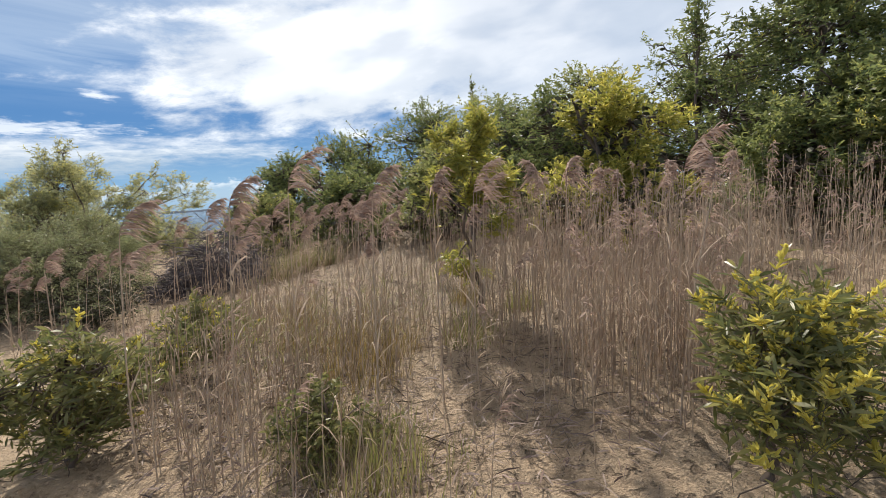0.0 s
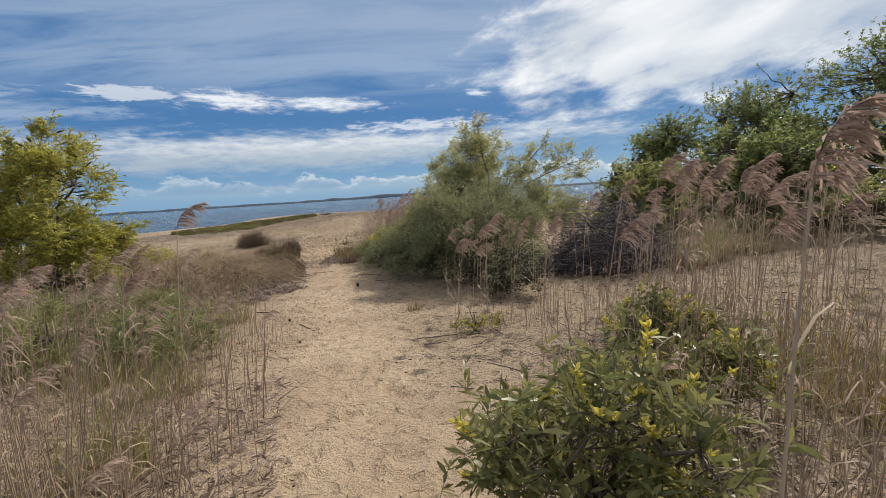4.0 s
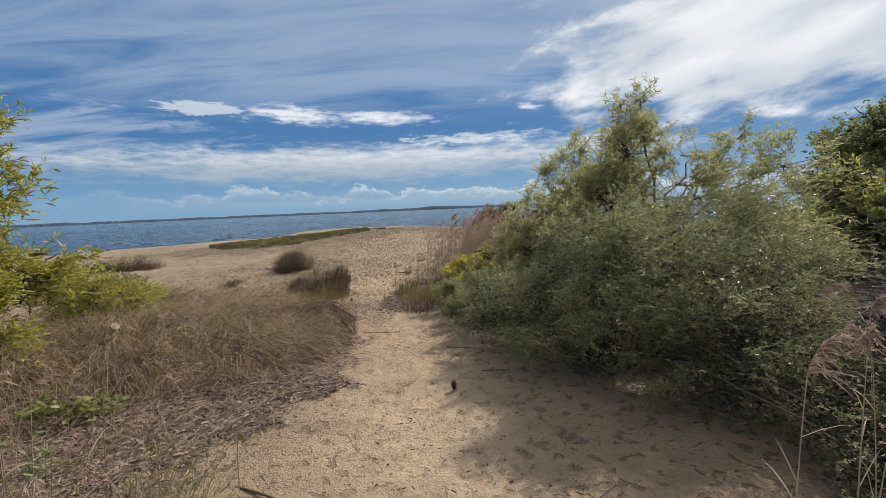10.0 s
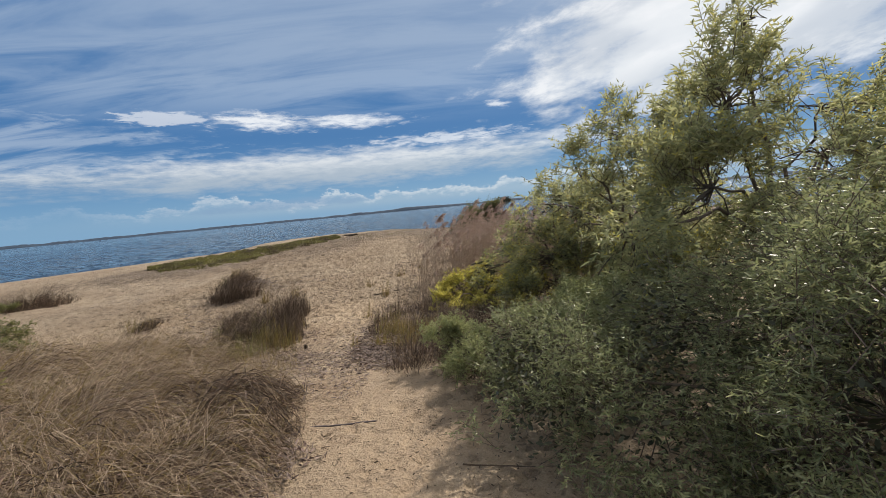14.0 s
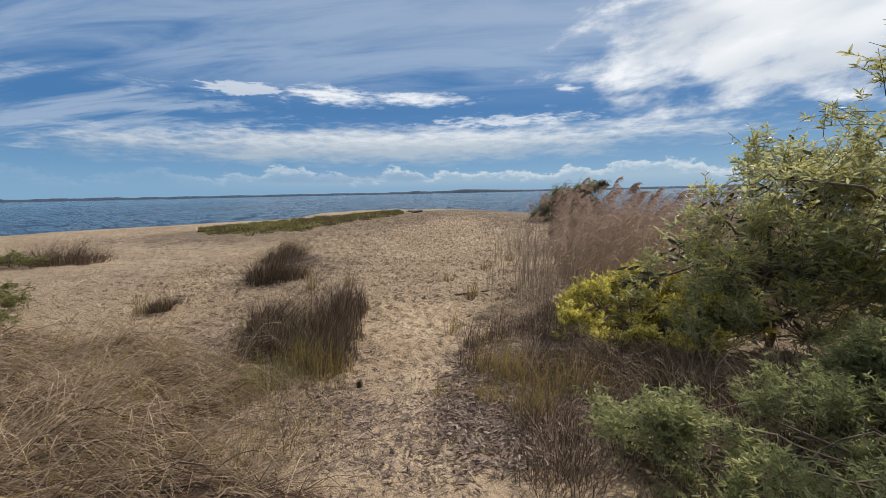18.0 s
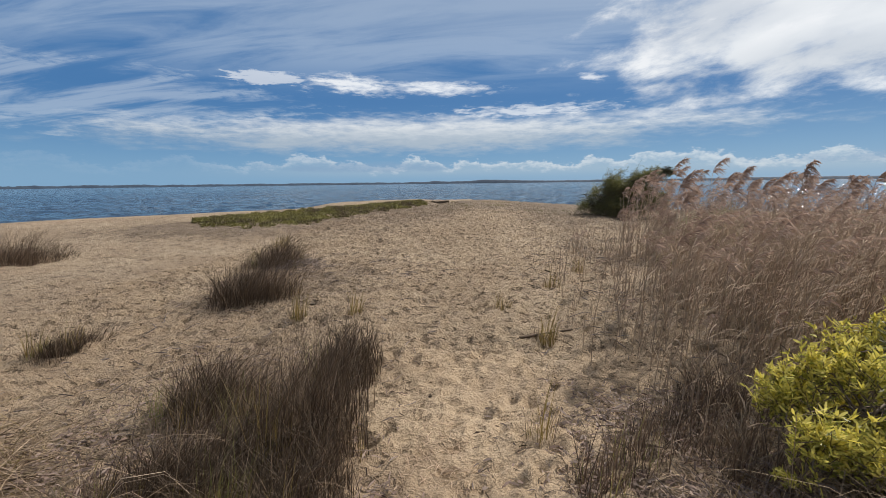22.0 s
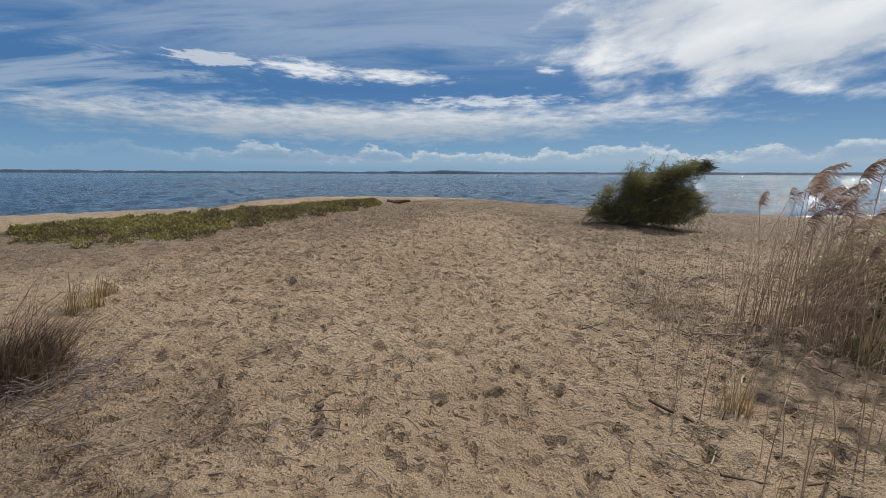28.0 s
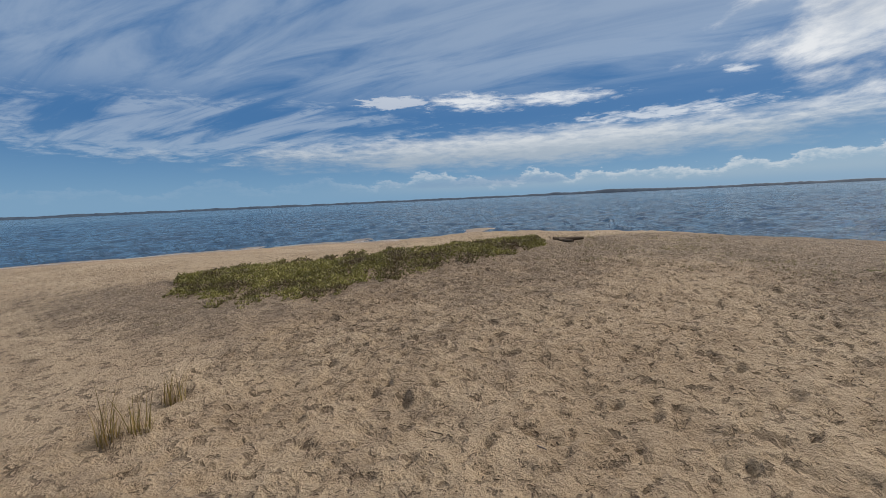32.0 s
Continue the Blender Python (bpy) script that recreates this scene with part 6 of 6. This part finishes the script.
def sticks():
    gen = np.random.default_rng(88)
    fixed = [(-2.75, 12.5, 0.05, 0.75, 0.012, "grey"), (-3.88, 21.75, 1.75, 0.5, 0.011, "straw"), (-3.95, 21.1, 0.8, 0.28, 0.008, "straw"),
             (-2.62, 19.53, -1.07, 0.62, 0.010, "dark"), (-2.84, 17.35, 0.54, 0.66, 0.013, "dark"), (-2.25, 20.97, 0.42, 0.95, 0.008, "straw"), (-2.0, 20.2, 0.9, 0.5, 0.007, "straw"), (-1.5, 11.75, -0.2, 0.45, 0.006, "dark"),
             (0.4, 6.1, -0.8, 1.1, 0.005, "grey"), (0.1, 5.9, -0.5, 0.9, 0.004, "grey"), (0.5, 5.8, -0.6, 1.2, 0.004, "straw"), (0.25, 6.4, -0.9, 0.9, 0.004, "straw"), (0.7, 6.2, -0.5, 1.0, 0.004, "grey"), (0.3, 5.6, -0.35, 0.8, 0.004, "grey"), (-1.5, 21.2, 0.3, 0.8, 0.008, "straw"), (-1.75, 20.9, -0.1, 0.5, 0.009, "straw"), (-1.85, 8.2, -0.9, 0.4, 0.007, "dark"), (-2.6, 9.1, -0.35, 0.5, 0.010, "dark"),
             (-1.6, 20.6, 0.2, 0.6, 0.007, "straw"), (-1.9, 19.9, -0.6, 0.5, 0.007, "straw"), (-0.4, 7.4, 0.1, 0.55, 0.007, "dark"), (-2.62, 19.12, -0.25, 0.2, 0.007, "dark"), (-2.4, 19.1, 0.27, 0.26, 0.008, "dark")]
    for i in range(60):
        y = gen.uniform(4, 22.5)
        x = float(np.interp(y, PATH_Y, PATH_X)) + gen.choice([-1, 1]) * gen.uniform(0.5, 2.2)
        fixed.append((x, y, gen.uniform(0, 3.14), gen.uniform(0.12, 0.45), gen.uniform(0.003, 0.007), gen.choice(["grey", "straw", "dark"])))
    mats = {"grey": (GREYWOOD, "grey weathered stick lying on the sand"), "straw": (STALK, "pale broken reed stalk lying on the sand"), "dark": (CHAR, "dark dry twig lying on the sand")}
    for x, y, a, L, r, k in fixed:
        mat, lab = mats[k]
        ob = new("stick", stick_mesh(gen, L, r).mesh("stick", mat))
        ob.matrix_basis = Matrix.Translation((x, y, ground_z(x, y) + 0.008)) @ Matrix.Rotation(a, 4, "Z")
        tagged(ob, lab, "stick", "sticks on the sand")


sticks()


def driftwood():
    gen = np.random.default_rng(9)
    x, y = -6.0, 28.7
    top = thing("driftwood", (x, y, ground_z(x, y)), "dark forked piece of driftwood on the crest", "driftwood")
    for name, a, L, r in (("log", 0.1, 0.6, 0.06), ("branch", -0.6, 0.5, 0.045), ("branch", 0.9, 0.45, 0.04)):
        p = stick_mesh(gen, L, r, 0.3, 8)
        ob = part(name, p.mesh("driftwood_" + name, CHAR, True), top)
        ob.matrix_basis = Matrix.Rotation(a, 4, "Z") @ Matrix.Translation((0.1, 0, 0.0))


driftwood()


def leaning_log():
    gen = np.random.default_rng(19)
    s = np.linspace(0, 1, 8)[:, None]
    foot, tip = np.array([-0.42, 0.16, -0.05]), np.array([0.12, -0.04, 0.5])
    line = foot * (1 - s) + tip * s + gen.normal(0, 0.008, (8, 3))
    x, y = -5.45, 11.35
    top = thing("broken_log", (x, y, ground_z(x, y)), "weathered broken log leaning out of the dry grass", "log")
    p = Pile()
    p.tubes(line[None], (0.055 * np.linspace(1.1, 0.85, 8))[None], 9)
    part("bark", p.mesh("log_bark", GREYWOOD, True), top)
    p = Pile()
    end = np.stack([line[-1] - 0.004 * unit(tip - foot), line[-1] + 0.012 * unit(tip - foot)])
    p.tubes(end[None], np.array([[0.046, 0.002]]), 9)
    part("broken_end", p.mesh("log_end", STALK), top, "pale splintered end")


leaning_log()


def twig_heap(x, y, r, seed):
    """A small tangle of grey dead twigs on the sand."""
    gen = np.random.default_rng(seed)
    top = thing("twig_heap", (x, y, ground_z(x, y)), "small tangle of grey dead twigs on the sand", "dead twigs")
    n = 240
    a, q = gen.uniform(0, 6.28, n), r * np.sqrt(gen.uniform(0, 1, n))
    b = np.stack([np.cos(a) * q, np.sin(a) * q, gen.uniform(0, 0.22, n) * (1 - q / r)], 1)
    d = unit(directions(n, -0.1, 0.35, gen))
    s = np.linspace(0, 1, 5)[None, :, None]
    L = gen.uniform(0.12, 0.45, n)[:, None, None]
    line = b[:, None, :] + L * d[:, None, :] * s + 0.06 * L * gen.normal(size=(n, 5, 3))
    line[..., 2] = np.maximum(line[..., 2], 0.006)
    p = Pile()
    p.tubes(line, gen.uniform(0.0015, 0.004, n)[:, None] * np.linspace(1, 0.4, 5)[None], 3)
    tagged(part("twig_tangle", p.mesh("twig_tangle", GREYWOOD), top), kind="stuff")


twig_heap(-6.45, 19.65, 0.45, 5)
twig_heap(1.0, 6.4, 0.5, 6)
twig_heap(-1.75, 3.9, 0.5, 7)
twig_heap(-1.9, 15.3, 0.4, 8)


def pine_cone(x, y, s):
    n = 70
    i = np.arange(n)
    z = (i + 0.5) / n
    r = 0.5 * np.sin(np.pi * np.clip(z * 0.92 + 0.05, 0, 1)) ** 0.7
    a = i * 2.39996
    c = np.stack([r * np.cos(a), r * np.sin(a), z * 1.5], 1) * s
    d = unit(np.stack([np.cos(a), np.sin(a), np.full(n, 0.5)], 1))
    p = Pile()
    line = c[:, None, :] * np.array([0.5, 0.5, 1]) + 0.34 * s * d[:, None, :] * np.linspace(0, 1, 3)[None, :, None]
    p.ribbons(line, 0.34 * s * np.ones((n, 1)) * np.array([0.6, 1.0, 0.5]), unit(np.cross(d, UP)))
    core = np.stack([np.zeros(5), np.zeros(5), np.linspace(0, 1.5, 5) * s], 1)[None]
    p.tubes(core, np.array([[0.1, 0.34, 0.36, 0.26, 0.05]]) * s, 8)
    ob = new("pine_cone", p.mesh("pine_cone", CHAR))
    ob.matrix_basis = Matrix.Translation((x, y, ground_z(x, y) - 0.005))
    tagged(ob, "small dark pine cone lying on the sand", "pine cone", "pine cones")


for x, y, s in ((-1.59, 10.6, 0.05), (-3.6, 14.6, 0.05), (-2.15, 8.55, 0.035), (-1.75, 7.55, 0.03), (-3.71, 16.28, 0.03)):
    pine_cone(x, y, s)


def litter(name, label, seed, n, boxes, mat, length, width, keep=None, lift=0.0):
    gen = np.random.default_rng(seed)
    feet = spread(gen, n, boxes, keep)
    n = len(feet)
    feet[:, 2] += 0.03 + gen.uniform(0.0, 0.012 + lift, n)
    d = directions(n, -0.12, 0.3, gen)
    L = length * gen.uniform(0.4, 1.3, n)
    s = np.linspace(-0.5, 0.5, 3)[None, :, None]
    line = feet[:, None, :] + L[:, None, None] * d[:, None, :] * s + UP * 0.12 * L[:, None, None] * (0.25 - s * s) * 2
    p = Pile()
    p.ribbons(line, width * gen.uniform(0.5, 1.4, n)[:, None] * np.array([0.4, 1.0, 0.4]), unit(np.cross(d, UP) + 0.5 * gen.normal(size=(n, 3))))
    tagged(new(name, p.mesh(name, mat)), label, "litter", kind="stuff")


litter("leaf_litter", "carpet of dry curled leaves and straw beside the path", 701, 24000,
       [(-5.0, -2.4, 8.0, 10.9, 6), (-4.4, -2.6, 10.4, 12.4, 1.2), (-4.4, -2.6, 7.0, 8.6, 1.0)], LITTER, 0.065, 0.014,
       lambda x, y: x < np.interp(y, [7, 9.3, 10.1, 10.6, 11.2, 12.4], [-2.75, -3.2, -2.95, -2.55, -2.7, -2.85]) + 0.12 * np.sin(y * 9) + 0.06 * np.sin(y * 23 + x * 9), 0.05)
litter("leaf_litter", "purple-brown dry leaves and broken reed along the sandy path", 712, 5200,
       [(-2.9, -0.9, 2.4, 6.6, 3), (0.2, 1.6, 2.6, 5.4, 0.5)], LITTER, 0.07, 0.012, off_path(0.5), 0.03)
litter("leaf_litter", "dry leaves and reed crumbs under the reeds", 702, 10500,
       [(0.3, 3.4, 2, 5.8, 1.2), (0.4, 5, 2, 9, 1.6), (-2.6, -0.3, 13.4, 16.4, 2.4), (1.5, 4.5, 9, 11, 1), (-5.2, -3.2, 14, 16.8, 1)], LITTER, 0.11, 0.010, off_path(0.6), 0.03)
litter("straw_litter", "scattered broken straw on open sand", 703, 2600,
       [(-7.5, 0.5, 16, 27, 3), (-3, 0.5, 16, 22.5, 3), (-4, 0, 3, 16, 0.6)], DRY, 0.06, 0.005)
def twiglets(name, label, seed, n, boxes, mat, length, width, keep=None, spill=0.0):
    """Short bent bits of dead stem lying loose on the sand."""
    gen = np.random.default_rng(seed)
    feet = spread(gen, n, boxes, keep)
    if spill:
        # they gather in loose drifts
        drift = np.sin(feet[:, 0] * 2.3 + 1.7 * np.sin(feet[:, 1] * 1.3)) + np.sin(feet[:, 1] * 2.9 + feet[:, 0])
        feet = feet[gen.uniform(-2, 2, len(feet)) * spill < drift]
    n = len(feet)
    feet[:, 2] += 0.03
    a = gen.uniform(0, 2 * np.pi, n)
    L = length * gen.uniform(0.3, 1.5, n)
    turn = gen.normal(0, 0.55, n)
    s = np.linspace(0, 1, 4)
    ang = a[:, None] + turn[:, None] * s
    d = np.stack([np.cos(ang), np.sin(ang), gen.uniform(-0.1, 0.3, n)[:, None] * np.sin(s * np.pi)[None] * 2], -1) * (L / 3)[:, None, None]
    line = feet[:, None, :] + np.cumsum(d, 1) - d[:, :1]
    p = Pile()
    p.tubes(line, width * 0.5 * gen.uniform(0.5, 1.6, n)[:, None] * np.array([0.8, 1.0, 0.9, 0.4]), 3)
    tagged(new(name, p.mesh(name, mat)), label, "litter", kind="stuff")


twiglets("dark_crumbs", "small dark bent twigs scattered over the sand", 704, 7500,
         [(-8, 0.5, 14, 28, 4), (-3, 1, 4, 14, 0.5), (-3, 0.3, 17, 23, 3)], CHAR, 0.032, 0.006, None, 0.8)
twiglets("dark_crumbs", "tiny dark crumbs trodden into the sandy path", 705, 9000,
         [(-3.4, 1.2, 3.2, 9, 3), (-4, -0.8, 9, 16.5, 3), (-6, -2, 16.5, 24, 3)], CHAR, 0.022, 0.007, None, 0.9)
twiglets("broken_stems", "pale and brown broken stems strewn over trodden sand", 711, 1900,
         [(-3.2, 0.2, 16.5, 22.5, 3), (-6.8, -3.8, 15.5, 21, 2), (0.0, 1.8, 4.4, 8.0, 1.6), (-2.8, -1.3, 2.6, 6.5, 1.6)], GREYWOOD, 0.13, 0.006, off_path(0.35))


litter("reed_litter", "heap of broken reed stalks lying on the sand", 706, 240,
       [(0.3, 1.5, 5.9, 7.1, 2), (-0.1, 1.0, 5.0, 6.2, 1)], STALK, 0.42, 0.005, off_path(0.7), 0.05)
litter("reed_litter", "dark broken reed stalks under the standing reeds", 707, 520,
       [(0.3, 3.0, 2.4, 5.2, 2), (1.0, 3.6, 5.0, 8.2, 1.4)], CHAR, 0.28, 0.008, off_path(0.7), 0.04)


litter("dark_crumbs", "dark leaf crumbs along the edge of the path", 708, 7000,
       [(-3.0, -1.9, 14.0, 16.6, 3), (-5.8, -4.6, 14.2, 16.8, 1.5), (-3.6, -2.6, 13.0, 14.4, 1)], LITTER, 0.05, 0.012, None, 0.015)


def stubble(name, label, seed, n, boxes, mat, height, keep=None):
    gen = np.random.default_rng(seed)
    feet = spread(gen, n, boxes, keep)
    feet = np.repeat(feet, 4, 0) + gen.normal(0, 0.02, (len(feet) * 4, 3)) * np.array([1, 1, 0])
    p = Pile()
    blades(p, gen, len(feet), 1.0, height, 0.005, 0.8, 0.2, 0.4, base=feet, k=3)
    tagged(new(name, p.mesh(name, mat)), label, "dry grass", kind="stuff")


stubble("dry_stubble", "thin withered grass stubble growing out of the sand", 801, 800,
        [(-9, 0.5, 15.5, 28, 3), (-6.5, -1.0, 19, 25, 2)], DRY, 0.06, off_path(0.3))
stubble("dry_stubble", "withered straw-coloured grass stubble beside the path", 802, 2600,
        [(-7.5, -2.6, 11.5, 18, 2), (-2.6, -0.6, 14, 18, 1.4), (0.3, 3.5, 3, 9, 1.5), (-4, -1.4, 2, 9, 1)], DRY, 0.12, off_path(0.6))

litter("leaf_litter", "grey and brown fallen leaves trodden into the sandy path", 709, 6800,
       [(-2.75, -2.2, 13.7, 15.7, 2), (-2.95, -2.2, 13.9, 16.0, 1.3), (-3.15, -2.3, 13.6, 15.4, 0.8), (-3.4, -2.4, 13.5, 16.3, 0.7), (-3.9, -3.55, 14.2, 15.4, 0.6), (-4.0, -3.3, 13.8, 15.0, 0.5), (-5.7, -4.2, 14.0, 15.6, 1.2), (-6.2, -3.8, 13.7, 16.2, 0.8)], LITTER, 0.05, 0.014, None, 0.02)
litter("dark_crumbs", "dark broken twigs among the leaves on the path", 710, 3000,
       [(-2.9, -2.2, 13.8, 15.8, 2), (-3.3, -2.3, 13.6, 16.2, 1), (-5.7, -4.3, 14.0, 15.6, 1), (-6.2, -3.9, 13.7, 16.2, 0.8)], CHAR, 0.09, 0.006, None, 0.02)
for i, (x, y, h) in enumerate(((-3.05, 14.5, 0.24), (-2.75, 15.52, 0.34), (-2.72, 15.05, 0.36), (-2.42, 14.88, 0.34), (-3.62, 14.88, 0.36), (-2.6, 14.5, 0.26), (-2.55, 15.75, 0.4), (-5.3, 14.6, 0.3))):
    tussock("grass_tuft", x, y, "upright tuft of golden grass with a dark dead base", [
        ("grass", GOLD if i not in (1, 2, 6) else SEDGE, 130, 0.13, h * 1.25, 0.007, 0.35, 0.12, 0.08), ("green_grass", GREEN, 30, 0.1, h, 0.006, 0.35, 0.1, 0.1),
        ("dead_shade_base", CHAR, 70, 0.16, h * 0.4, 0.007, 0.9, 0.1, 0.4)], "golden grass tufts", (1.2, 1), 900 + i)
stubble("dry_stubble", "low brown withered growth spread over the sand", 803, 1300,
        [(-6.6, -5.1, 17.4, 20.2, 1.5), (-6.0, -4.7, 17.9, 20.0, 0.8), (-7.2, -5.3, 18.2, 21.0, 1)], SEDGE, 0.05, off_path(0.5))
stubble("dry_stubble", "thin brown creeping growth over the sand", 804, 5000,
        [(-6.6, -4.5, 17.2, 20.0, 2.2), (-5.6, -4.4, 16.8, 18.6, 0.7), (-2.4, -0.8, 20.6, 22.4, 0.5), (-7.5, -3.0, 26.0, 29.0, 0.7)], LITTER, 0.05, off_path(0.35))
stubble("dry_stubble", "sparse olive and brown growth over the sand crest", 805, 6000,
        [(-8.5, -2.0, 26.4, 29.8, 2), (-6.5, -3.0, 27.5, 30.0, 1), (-14.5, -9.0, 22.6, 25.4, 1), (-11, -7, 24.5, 27, 0.6)], MAT_GREEN, 0.075, None)
stubble("dry_stubble", "dark olive creeping growth on the sand beside the reeds", 806, 1500,
        [(-2.5, -1.4, 21.2, 22.1, 1.4), (-2.6, -1.7, 20.0, 21.2, 1)], CHAR, 0.05, lambda x, y: np.sin(x * 7 + y * 3) + np.sin(y * 6 - x * 2) > 0.1)
stubble("green_creeper", "sparse dull green shoots in the dark creeping growth", 807, 420,
        [(-2.5, -1.4, 21.2, 22.1, 1.4), (-2.6, -1.7, 20.0, 21.2, 1)], MAT_GREEN, 0.06, lambda x, y: np.sin(x * 7 + y * 3) + np.sin(y * 6 - x * 2) > 0.1)
litter("straw_litter", "pale grey straw and leaf scraps strewn along the path", 713, 4200,
       [(-3.7, -3.35, 14.4, 16.0, 1), (-2.95, -2.2, 14.2, 15.9, 2), (-2.4, -1.4, 14.6, 16.4, 1.4), (-3.2, -2.5, 12.2, 13.4, 0.5)], STRAW, 0.075, 0.006, off_path(0.22), 0.02)
